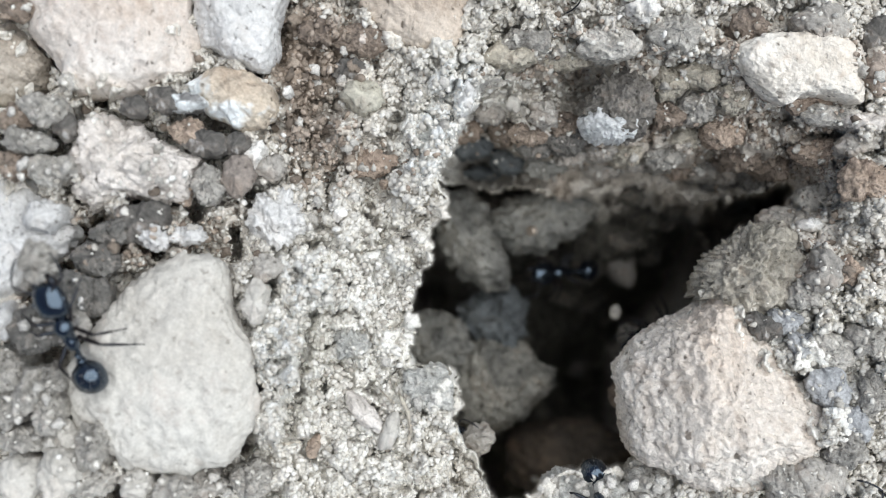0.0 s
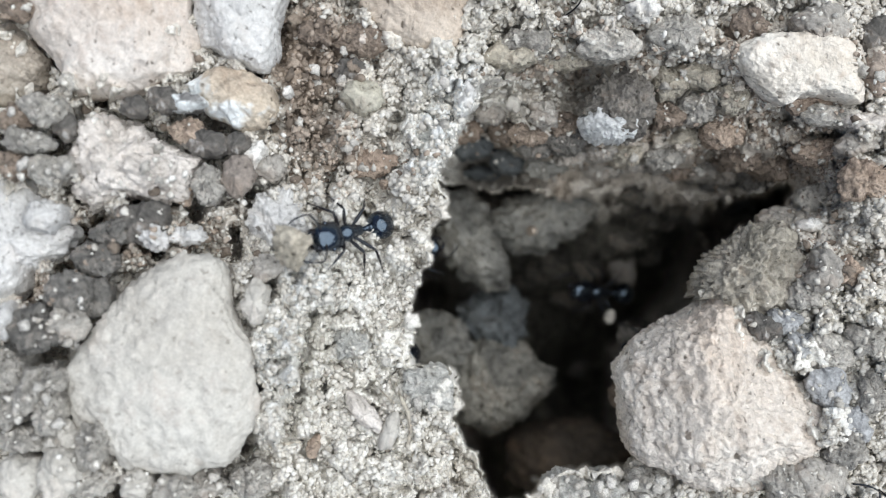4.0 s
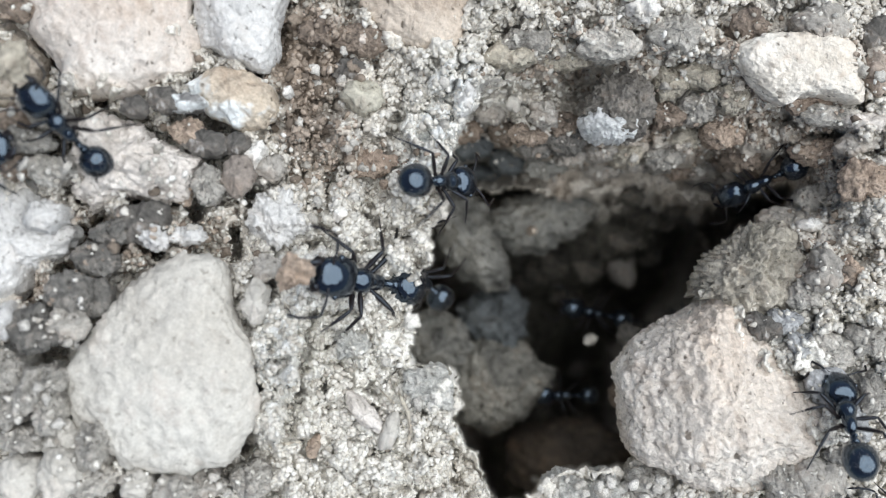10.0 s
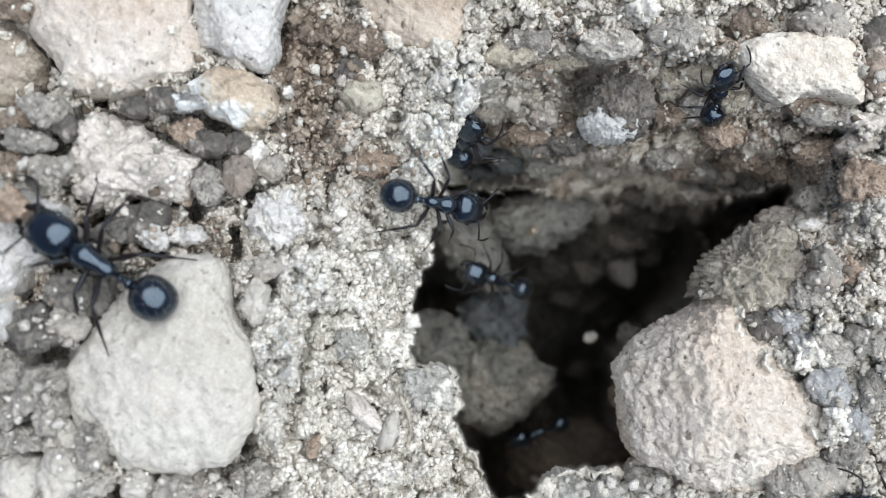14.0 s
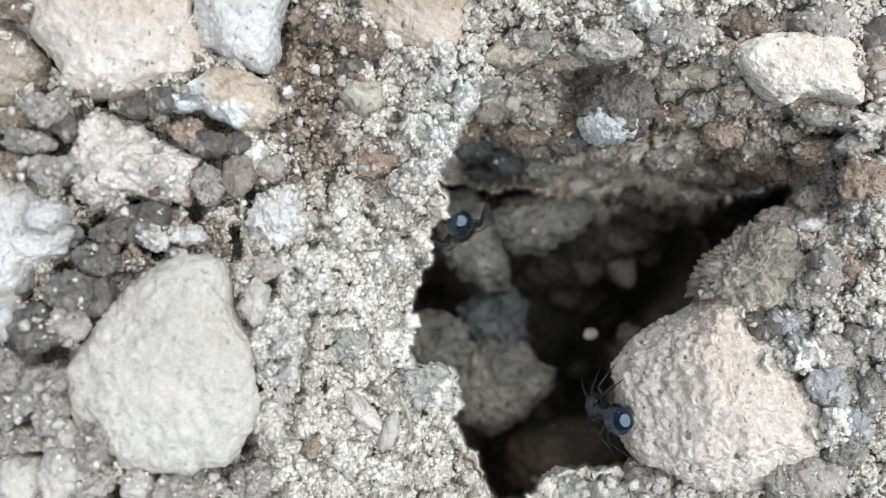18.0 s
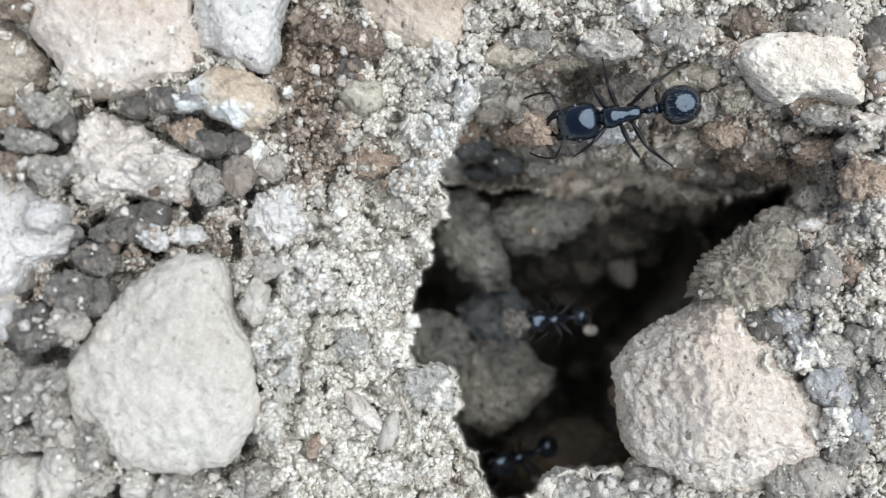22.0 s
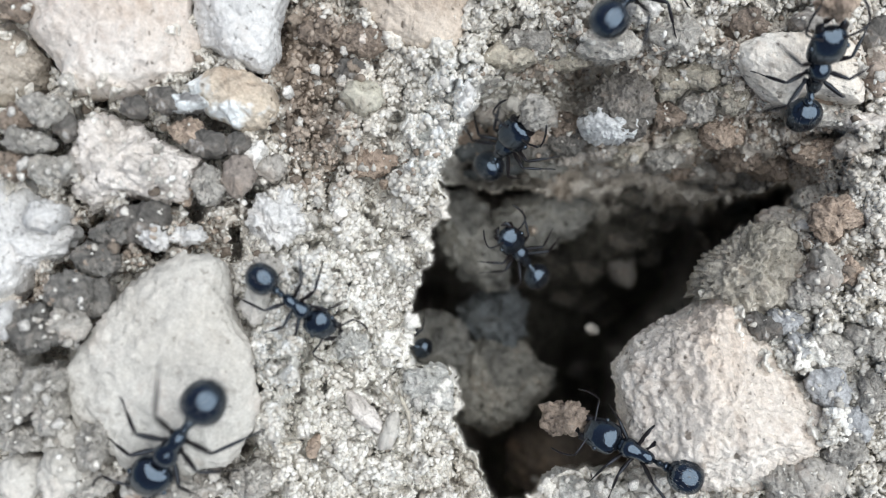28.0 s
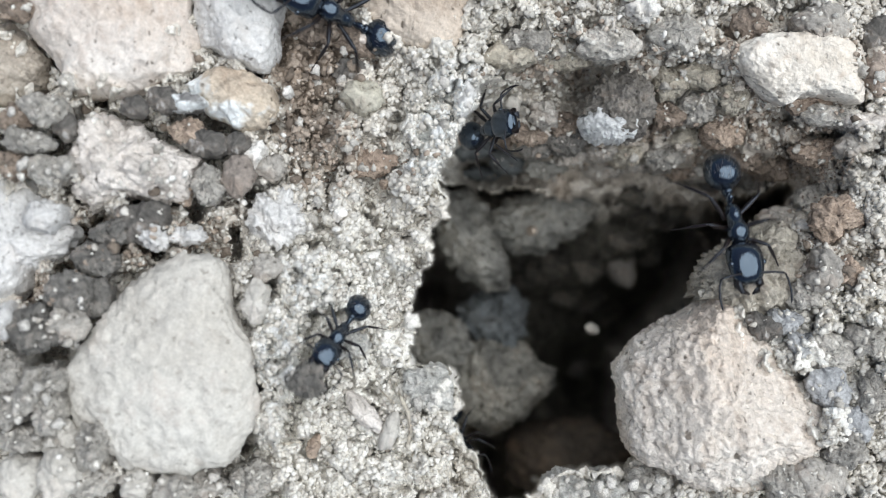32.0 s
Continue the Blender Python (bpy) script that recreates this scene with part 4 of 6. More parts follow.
for label, u, v, ru, rv, turn, rise, mat in (
    ("smooth grey oval pebble deep in the hole", 1097, 468, 26, 44, -20, 3.4, GREYROCK),
    ("grey oval pebble at the hole's east end", 1308, 362, 24, 15, -20, 5.0, GREYROCK),
    ("tiny orange grain on a ledge rock", 942, 409, 9, 9, 0, 12.6, TAN),
    ("dark round pebble deep in the hole", 1020, 640, 22, 28, 0, 1.4, DARKROCK),
    ("small dark pebble deep in the hole", 1180, 400, 12, 10, 0, 1.2, GREYROCK),
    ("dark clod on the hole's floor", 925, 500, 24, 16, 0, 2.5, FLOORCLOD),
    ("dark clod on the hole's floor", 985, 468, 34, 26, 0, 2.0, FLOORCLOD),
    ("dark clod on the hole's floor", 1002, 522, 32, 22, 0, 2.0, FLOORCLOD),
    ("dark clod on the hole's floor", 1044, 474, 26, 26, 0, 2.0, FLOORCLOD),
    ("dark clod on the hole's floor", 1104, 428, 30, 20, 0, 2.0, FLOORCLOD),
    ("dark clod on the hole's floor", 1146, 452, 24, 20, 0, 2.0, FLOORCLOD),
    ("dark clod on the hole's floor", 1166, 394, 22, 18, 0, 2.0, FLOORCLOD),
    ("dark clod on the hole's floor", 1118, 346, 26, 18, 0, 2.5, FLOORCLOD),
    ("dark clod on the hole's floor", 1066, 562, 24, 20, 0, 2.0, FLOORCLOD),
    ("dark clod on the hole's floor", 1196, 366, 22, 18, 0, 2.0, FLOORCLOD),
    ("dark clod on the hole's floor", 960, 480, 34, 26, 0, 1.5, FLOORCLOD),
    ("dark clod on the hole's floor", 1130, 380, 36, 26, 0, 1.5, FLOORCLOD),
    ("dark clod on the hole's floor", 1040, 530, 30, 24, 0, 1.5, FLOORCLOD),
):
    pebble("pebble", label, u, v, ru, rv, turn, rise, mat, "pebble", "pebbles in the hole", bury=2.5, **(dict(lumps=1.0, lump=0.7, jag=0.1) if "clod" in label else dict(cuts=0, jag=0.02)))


def straw(name, label, points, radius, mat):
    """A thin stalk through plan points, lying on the ground."""
    bm = bmesh.new()
    rings = []
    places = [spot(u, v, surface(u, v, HIGH) + 0.3) for u, v in points]
    for i, p in enumerate(places):
        d = (places[min(i + 1, len(places) - 1)] - places[max(i - 1, 0)]).normalized()
        a = d.orthogonal().normalized()
        b = d.cross(a)
        r = radius * MM * (0.5 if i in (0, len(places) - 1) else 1)
        rings.append([bm.verts.new(p + (a * math.cos(t) + b * math.sin(t)) * r) for t in np.linspace(0, 2 * math.pi, 7)[:-1]])
    for x, y in zip(rings, rings[1:]):
        for i in range(6):
            bm.faces.new((x[i], x[(i + 1) % 6], y[(i + 1) % 6], y[i]))
    bm.faces.new(rings[0])
    bm.faces.new(rings[-1][::-1])
    me = bpy.data.meshes.new(name)
    bm.to_mesh(me)
    bm.free()
    me.materials.append(mat)
    return tagged(new(name, me), label, "straw")


def box_blur(a, n):
    for axis in (0, 1):
        for _ in range(2):
            p = np.pad(a, [(n + 1, n) if i == axis else (0, 0) for i in (0, 1)], mode="edge")
            c = np.cumsum(p, axis)
            m = 2 * n + 1
            a = (c[m:] - c[:-m]) / m if axis == 0 else (c[:, m:] - c[:, :-m]) / m
    return a


PATHS = box_blur(TOPS, 9)


def surface(u, v, field=None):
    field = TOPS if field is None else field
    i, j = int(np.clip((v - V0) / STEP, 0, UU.shape[0] - 1)), int(np.clip((u - U0) / STEP, 0, UU.shape[1] - 1))
    return float(field[i, j])


straw("straw", "curved pale dry stalk on crumbly soil", [(700, 680), (710, 705), (722, 730), (728, 760), (722, 785)], 0.13, STRAW)
straw("straw", "short pale dry stalk beside a flat stone", [(480, 792), (505, 786), (532, 782)], 0.12, STRAW)
straw("straw", "forked pale dry stalk on crumbly soil", [(672, 690), (695, 712), (716, 735)], 0.07, STRAW)


# ---- crumbs ----
def crumb_shapes(count, seed, detail):
    """Small irregular low lumps, unit size."""
    rng = np.random.RandomState(seed)
    out = []
    for n in range(count):
        bm = bmesh.new()
        bmesh.ops.create_icosphere(bm, subdivisions=detail, radius=1.0)
        for v in bm.verts:
            p = v.co * 1.3 + Vector((n * 5.0, 0, 0))
            v.co *= 0.85 + 0.65 * noise.noise(p) + 0.35 * (0.5 - noise.voronoi(p * 1.6)[0][0]) + rng.uniform(-0.08, 0.08)
            v.co.z *= 0.75
        out.append(([v.co.copy() for v in bm.verts], [[v.index for v in f.verts] for f in bm.faces]))
        bm.free()
    return out


def is_pit(u, v):
    i, j = int((v - V0) / STEP), int((u - U0) / STEP)
    return RIM[i, j] > -6


def is_stone(u, v):
    return COVER[int((v - V0) / STEP), int((u - U0) / STEP)]


def is_lump(u, v):
    return LUMPS[int((v - V0) / STEP), int((u - U0) / STEP)]


def lay_crumbs():
    """Countable crumbs on the soil as things, the fine rest as one sheet of loose grains."""
    rng = np.random.RandomState(77)
    shapes, lumps = crumb_shapes(8, 5, 1), crumb_shapes(10, 6, 2)
    meshes = []
    for k, (vs, fs) in enumerate(lumps):
        for mat in (crumb_material("grey_crumb", (0.46, 0.43, 0.385), (0.76, 0.73, 0.68)), crumb_material("brown_crumb", (0.17, 0.135, 0.105), (0.44, 0.36, 0.29))) if k == 0 else (meshes[0].materials[0], meshes[1].materials[0]):
            me = bpy.data.meshes.new("soil_crumb")
            me.from_pydata(vs, [], fs)
            me.polygons.foreach_set("use_smooth", [True] * len(fs))
            me.materials.append(mat)
            meshes.append(me)
    made = 0
    while made < 240:
        u, v = rng.uniform(0, 1568), rng.uniform(0, 882)
        if is_pit(u, v) or is_stone(u, v):
            continue
        if made < 60:
            u, v = rng.uniform(505, 650), rng.uniform(0, 330)
            if is_stone(u, v):
                continue
        brown = (100 < u < 640 and 30 < v < 480) or (u > 1250 and 200 < v < 520)
        r = rng.uniform(6, 13)
        ob = new("soil_crumb", meshes[2 * rng.randint(10) + (1 if brown and rng.rand() < 0.6 else 0)])
        z = surface(u, v, HIGH)
        ob.matrix_world = Matrix.LocRotScale(spot(u, v, z + r * 0.012), Euler(rng.uniform(0, 6, 3)), Vector((1, 1, 1)) * r / 30 * MM)
        tagged(ob, "small brown soil crumb lying loose" if brown else "small grey soil crumb lying loose", "crumb", "loose crumbs")
        made += 1
    # knobs along the south rim of the hole
    for _ in range(44):
        u, v, r = rng.uniform(945, 1215), rng.uniform(838, 884), rng.uniform(7, 14)
        ob = new("soil_crumb", meshes[2 * rng.randint(10)])
        ob.matrix_world = Matrix.LocRotScale(spot(u, v, surface(u, v, HIGH) + r * 0.014), Euler(rng.uniform(0, 6, 3)), Vector((1, 1, 1)) * r / 30 * MM)
        tagged(ob, "pale knobbly soil crumb at the rim of the hole", "crumb", "loose crumbs")
    heaps = {"loose_grains": ([], []), "brown_grains": ([], [])}
    for _ in range(38000):
        u, v = rng.uniform(-20, 1588), rng.uniform(-20, 902)
        r = 2.6 + 6.2 * rng.rand() ** 2.0
        if is_pit(u, v) or is_stone(u, v) and rng.rand() > 0.003 or is_lump(u, v) and rng.rand() > 0.1:
            continue
        z = surface(u, v, HIGH)
        m = Matrix.LocRotScale(spot(u, v, z + r * 0.01), Euler(rng.uniform(0, 6, 3)), Vector((1, 1, 1)) * r / 30 * MM)
        vs, fs = shapes[rng.randint(8)]
        verts, faces = heaps["brown_grains" if surface(u, v, EARTH) > rng.uniform(0.25, 0.9) else "loose_grains"]
        n = len(verts)
        verts += [m @ p for p in vs]
        faces += [[n + i for i in f] for f in fs]
    for name, mat, words in (("loose_grains", grain_material("loose_grain", (0.40, 0.365, 0.32), (0.56, 0.53, 0.48), (0.68, 0.655, 0.605), (0.77, 0.75, 0.71)), "fine loose grains of pale grey soil"),
                             ("brown_grains", grain_material("brown_grain", (0.15, 0.12, 0.095), (0.30, 0.245, 0.20), (0.42, 0.35, 0.29), (0.58, 0.52, 0.46)), "fine loose grains of brown soil")):
        verts, faces = heaps[name]
        me = bpy.data.meshes.new(name)
        me.from_pydata(verts, [], faces)
        me.polygons.foreach_set("use_smooth", [True] * len(faces))
        me.materials.append(mat)
        tagged(new(name, me), words, "grains", kind="stuff")


def crumb_material(name, dark, light):
    mat, nodes, links, bsdf = material(name)
    rnd = nodes.new("ShaderNodeObjectInfo").outputs["Random"]
    tone = ramp(nodes, links, rnd, [(0.0, dark), (1.0, light)])
    geo = nodes.new("ShaderNodeTexCoord").outputs["Object"]
    fine = noise_tex(nodes, links, 3.0, 6, 0.75, geo)
    grains = ramp(nodes, links, fine.outputs["Fac"], [(0.3, (0.5, 0.5, 0.5)), (0.7, (1.35, 1.35, 1.35))])
    links.new(mix(nodes, links, 0.9, tone.outputs["Color"], grains.outputs["Color"], "MULTIPLY"), bsdf.inputs["Base Color"])
    bsdf.inputs["Roughness"].default_value = 0.8
    bump = nodes.new("ShaderNodeBump")
    bump.inputs["Distance"].default_value = 0.00012
    links.new(fine.outputs["Fac"], bump.inputs["Height"])
    links.new(bump.outputs["Normal"], bsdf.inputs["Normal"])
    return mat


def grain_material(name, darkest, dark, light, lightest):
    mat, nodes, links, bsdf = material(name)
    island = nodes.new("ShaderNodeNewGeometry").outputs["Random Per Island"]
    tone = ramp(nodes, links, island, [(0.0, darkest), (0.25, dark), (0.9, light), (1.0, lightest)])
    geo = nodes.new("ShaderNodeTexCoord").outputs["Object"]
    fine = noise_tex(nodes, links, 4000.0, 4, 0.7, geo)
    grains = ramp(nodes, links, fine.outputs["Fac"], [(0.3, (0.6, 0.6, 0.6)), (0.7, (1.25, 1.25, 1.25))])
    links.new(mix(nodes, links, 0.8, tone.outputs["Color"], grains.outputs["Color"], "MULTIPLY"), bsdf.inputs["Base Color"])
    bsdf.inputs["Roughness"].default_value = 0.9
    bsdf.inputs["Specular IOR Level"].default_value = 0.2
    return mat


lay_crumbs()


# ---- ants ----
def part(name, bm, mat, parent, label=""):
    for f in bm.faces:
        f.smooth = True
    bmesh.ops.recalc_face_normals(bm, faces=bm.faces)
    me = bpy.data.meshes.new(name)
    bm.to_mesh(me)
    bm.free()
    me.materials.append(mat)
    ob = new(name, me)
    ob.parent = parent
    if label:
        ob["label"] = label
    return ob


def body_form(bm, sections, segments=20, notch=0.0):
    """A closed form along x from sections (x, half width, half height, z of centre), in millimetres."""
    fine = []
    for a, b in zip(sections, sections[1:]):
        for t in np.linspace(0, 1, 4)[:-1]:
            fine.append([p + (q - p) * t for p, q in zip(a, b)])
    fine.append(list(sections[-1]))
    fine = np.array(fine)
    for _ in range(2):
        fine[1:-1] = 0.25 * fine[:-2] + 0.5 * fine[1:-1] + 0.25 * fine[2:]
    rings = []
    for x, w, h, z in fine:
        ring = []
        for i in range(segments):
            a = 2 * math.pi * i / segments
            back = notch * (abs(math.cos(a)) - 0.4) if notch and x == fine[0][0] else 0
            ring.append(bm.verts.new(Vector((x - back, w * math.cos(a), z + h * math.sin(a))) * MM))
        rings.append(ring)
    for a, b in zip(rings, rings[1:]):
        for i in range(segments):
            bm.faces.new((a[i], a[(i + 1) % segments], b[(i + 1) % segments], b[i]))
    bm.faces.new(rings[0])
    bm.faces.new(rings[-1][::-1])
    return bm


def limb_form(bm, points, radii, segments=8):
    """A tapered jointed limb through points, in millimetres."""
    pts = [Vector(p) for p in points]
    rings = []
    for i, p in enumerate(pts):
        d = (pts[min(i + 1, len(pts) - 1)] - pts[max(i - 1, 0)]).normalized()
        a = d.orthogonal().normalized()
        b = d.cross(a)
        rings.append([bm.verts.new((p + (a * math.cos(t) + b * math.sin(t)) * radii[i]) * MM) for t in np.linspace(0, 2 * math.pi, segments + 1)[:-1]])
    for x, y in zip(rings, rings[1:]):
        for i in range(segments):
            bm.faces.new((x[i], x[(i + 1) % segments], y[(i + 1) % segments], y[i]))
    bm.faces.new(rings[0])
    bm.faces.new(rings[-1][::-1])
    return bm


BODY = 1.15   # height of the body's axis over the ground
COXA = {"front": (0.62, 0.36, -0.32), "middle": (0.05, 0.36, -0.34), "hind": (-0.55, 0.32, -0.34)}
KNEE = {"front": (0.75, 1.05, 0.55), "middle": (-0.05, 1.35, 0.62), "hind": (-0.95, 1.30, 0.70)}
FOOT = {"front": (1.75, 2.15, -0.78), "middle": (-0.35, 2.85, -0.78), "hind": (-2.75, 2.55, -0.78)}


def build_ant():
    """A harvester ant, facing +x, on the ground at z = 0."""
    ant = new("ant")
    ant.empty_display_size = 0.002
    b = BODY
    part("thorax", body_form(bmesh.new(), [(-1.22, 0.14, 0.15, b - 0.05), (-1.1, 0.33, 0.34, b), (-0.75, 0.42, 0.44, b + 0.05), (-0.35, 0.40, 0.42, b + 0.04),
                                           (-0.1, 0.43, 0.42, b + 0.08), (0.3, 0.62, 0.55, b + 0.14), (0.7, 0.60, 0.52, b + 0.08), (0.98, 0.36, 0.34, b), (1.2, 0.2, 0.2, b - 0.05)]), BLACK, ant)
    waist = body_form(bmesh.new(), [(-2.22, 0.16, 0.16, b - 0.1), (-2.08, 0.30, 0.32, b - 0.02), (-1.88, 0.31, 0.36, b + 0.05), (-1.74, 0.14, 0.15, b - 0.08), (-1.62, 0.22, 0.34, b + 0.08),
                                    (-1.46, 0.2, 0.3, b + 0.05), (-1.3, 0.12, 0.12, b - 0.1), (-1.12, 0.12, 0.12, b - 0.1)], 14)
    part("petiole", waist, BLACK, ant)
    gaster = part("gaster", body_form(bmesh.new(), [(-4.27, 0.05, 0.05, b - 0.2), (-4.24, 0.40, 0.36, b - 0.16), (-4.02, 0.76, 0.66, b - 0.08), (-3.6, 1.0, 0.86, b), (-3.05, 1.06, 0.92, b + 0.04),
                                                    (-2.6, 0.95, 0.84, b + 0.03), (-2.3, 0.66, 0.58, b), (-2.12, 0.3, 0.3, b - 0.06), (-2.06, 0.1, 0.1, b - 0.08)], 28), BLACK, ant)
    rng = np.random.RandomState(9)
    bm = bmesh.new()
    for _ in range(70):
        a, x = rng.uniform(0.15, math.pi - 0.15), rng.uniform(-4.1, -2.4)
        w = 1.06 * math.sqrt(max(0.05, 1 - ((x + 3.1) / 1.2) ** 2))
        foot = Vector((x, w * math.cos(a), b + 0.02 + w * 0.88 * math.sin(a)))
        tip = foot + Vector((-0.24, 0.10 * math.cos(a), 0.10 * math.sin(a) + 0.02))
        corners = [bm.verts.new((foot + Vector((0, 0.011 * math.cos(t), 0.011 * math.sin(t)))) * MM) for t in (0, 2.1, 4.2)]
        end = bm.verts.new(tip * MM)
        for i in range(3):
            bm.faces.new((corners[i], corners[(i + 1) % 3], end))
    part("hairs", bm, HAIR, gaster, "fine pale hairs")
    head = part("head", body_form(bmesh.new(), [(1.12, 0.45, 0.28, b), (1.2, 0.82, 0.46, b + 0.02), (1.5, 0.98, 0.66, b + 0.05), (2.0, 1.02, 0.74, b + 0.06), (2.5, 0.96, 0.68, b + 0.02),
                                                (2.95, 0.86, 0.52, b - 0.04), (3.2, 0.66, 0.36, b - 0.1), (3.32, 0.3, 0.16, b - 0.14)], 28, 0.25), BLACK, ant)
    for s in (-1, 1):
        bm = bmesh.new()
        bmesh.ops.create_uvsphere(bm, u_segments=12, v_segments=8, radius=0.17 * MM, matrix=Matrix.Translation(Vector((2.25, s * 0.92, b + 0.2)) * MM))
        part("eye", bm, EYEBLACK, head)
        bm = limb_form(bmesh.new(), [(3.0, s * 0.6, b - 0.18), (3.35, s * 0.62, b - 0.2), (3.68, s * 0.42, b - 0.22), (3.86, s * 0.08, b - 0.24)], [0.22, 0.24, 0.17, 0.05], 10)
        part("mandible", bm, LEGDARK, head, "dark toothed jaw")
        feeler = part("antenna", limb_form(bmesh.new(), [(0, 0, 0), (0.06, s * 0.12, 0.03), (0.3, s * 0.7, 0.18), (0.52, s * 1.22, 0.16), (0.6, s * 1.34, 0.1), (0.95, s * 1.4, -0.02), (1.5, s * 1.36, -0.2), (1.95, s * 1.22, -0.36), (2.1, s * 1.15, -0.42)],
                                            [0.06, 0.065, 0.06, 0.075, 0.055, 0.06, 0.068, 0.06, 0.02]), LEGDARK, head, "elbowed dark feeler")
        feeler.location = Vector((2.85, s * 0.42, b + 0.3)) * MM
        for kind in ("front", "middle", "hind"):
            c, k, f = (Vector((x, s * y, z)) for x, y, z in (COXA[kind], KNEE[kind], FOOT[kind]))
            leg = part("leg", limb_form(bmesh.new(), [(0, 0, 0), k * 0.08, k * 0.18, k * 0.45, k * 0.8, k * 0.97, k], [0.16, 0.17, 0.10, 0.15, 0.12, 0.085, 0.06]), LEGDARK, ant)
            leg.location = (c + Vector((0, 0, b))) * MM
            d = f - k
            shin = part("shin", limb_form(bmesh.new(), [(0, 0, 0), d * 0.06, d * 0.3, d * 0.55, d * 0.62, d * 0.85 + Vector((0, 0, -0.05)), d], [0.06, 0.085, 0.10, 0.075, 0.045, 0.042, 0.03]), LEGDARK, leg)
            shin.location = k * MM
    return tagged(ant, "glossy black harvester ant with dark brown legs", "ant", "ants of the nest")


def clod_outline(size, seed, rough):
    rng = np.random.RandomState(seed)
    low, high = 0.97 - 0.22 * rough, 1.0 + 0.15 * rough
    return [(784 + size * rng.uniform(low, high) * math.cos(a), 441 + size * (0.65 + 0.2 * rough) * rng.uniform(low, high) * math.sin(a)) for a in np.linspace(0, 2 * math.pi, 10)[:-1]]


def carried_clod(size, mat, seed, rough=1.0):
    me, cu, cv, k, rad = stone_mesh("carried_clod", clod_outline(size, seed, rough), 0.0, size / 40, mat, power=2.0, bumps=0.08 + 0.72 * rough, size=size * 0.9, fine=True, bury=0.9, lumps=0.9 * rough, lump=1.1, grit=0.35 * rough, jag=0.09 * rough, cuts=3 if rough else 0)
    return tagged(new("carried_clod", me), "crumbly pellet of soil held in an ant's jaws", "clod", "soil pellets")


def stance(row, size):
    """Pose of an ant from where its head and gaster are on the plan: t, head u, v, gaster u, v, height if known."""
    t, hu, hv, pu, pv, *rest = row
    bu, bv = pu + (hu - pu) * 0.575, pv + (hv - pv) * 0.575
    known = bool(rest)
    ends = rest[0] if known else None
    z = ends if known else surface(bu, bv, PATHS)
    along = [surface(pu + (hu - pu) * f, pv + (hv - pv) * f) for f in (0.15, 0.4, 0.575, 0.75, 0.95)]
    if known and surface(bu, bv, RIM) > 12 and surface(bu, bv, PATHS) < -8:
        z = max([z] + [a - 0.4 for a in along if a < -8])
    if not known:
        under = [surface(pu + (hu - pu) * f, pv + (hv - pv) * f, PATHS) for f in (0.0, 0.3, 0.575, 0.8, 1.0)]
        z = max(z, surface(bu, bv, TOPS) - 0.1, sum(under) / 5, max(along) - 0.9) + 0.5
        if max(under) - min(under) > 3.5:
            z = max(z, max(under) - 0.5)
    k = EYE / (EYE - (z + BODY) * MM)
    span = math.hypot(hu - pu, hv - pv) / (160 * size * k)
    rise = surface(hu, hv, PATHS) - surface(pu, pv, PATHS)
    if known:
        rise = 0.0 if len(rest) < 2 else rest[1]
    tilt = 0.0
    if span < 0.93:
        tilt = math.copysign(min(math.acos(max(span, 0.12)), 1.45), rise if abs(rise) > 0.05 else 1)
    elif not known:
        tilt = max(-0.35, min(0.35, math.atan2(rise, 5.3)))
    heading = math.atan2(-(hv - pv), hu - pu)
    across = Vector((-(hv - pv), -(hu - pu)))
    side = 0.0
    if not known and across.length > 1:
        n = across.normalized() * 45
        side = max(-0.4, min(0.4, math.atan2(surface(bu + n.x, bv - n.y * -1, PATHS) - surface(bu - n.x, bv + n.y * -1, PATHS), 3.0)))
    turn = Matrix.Rotation(heading, 4, "Z") @ Matrix.Rotation(-tilt, 4, "Y") @ Matrix.Rotation(side * 0.5, 4, "X")
    centre = spot(bu, bv, z + BODY)
    return Matrix.Translation(centre) @ turn @ Matrix.Translation((0, 0, -BODY * MM * size))


PATTERN = build_ant()


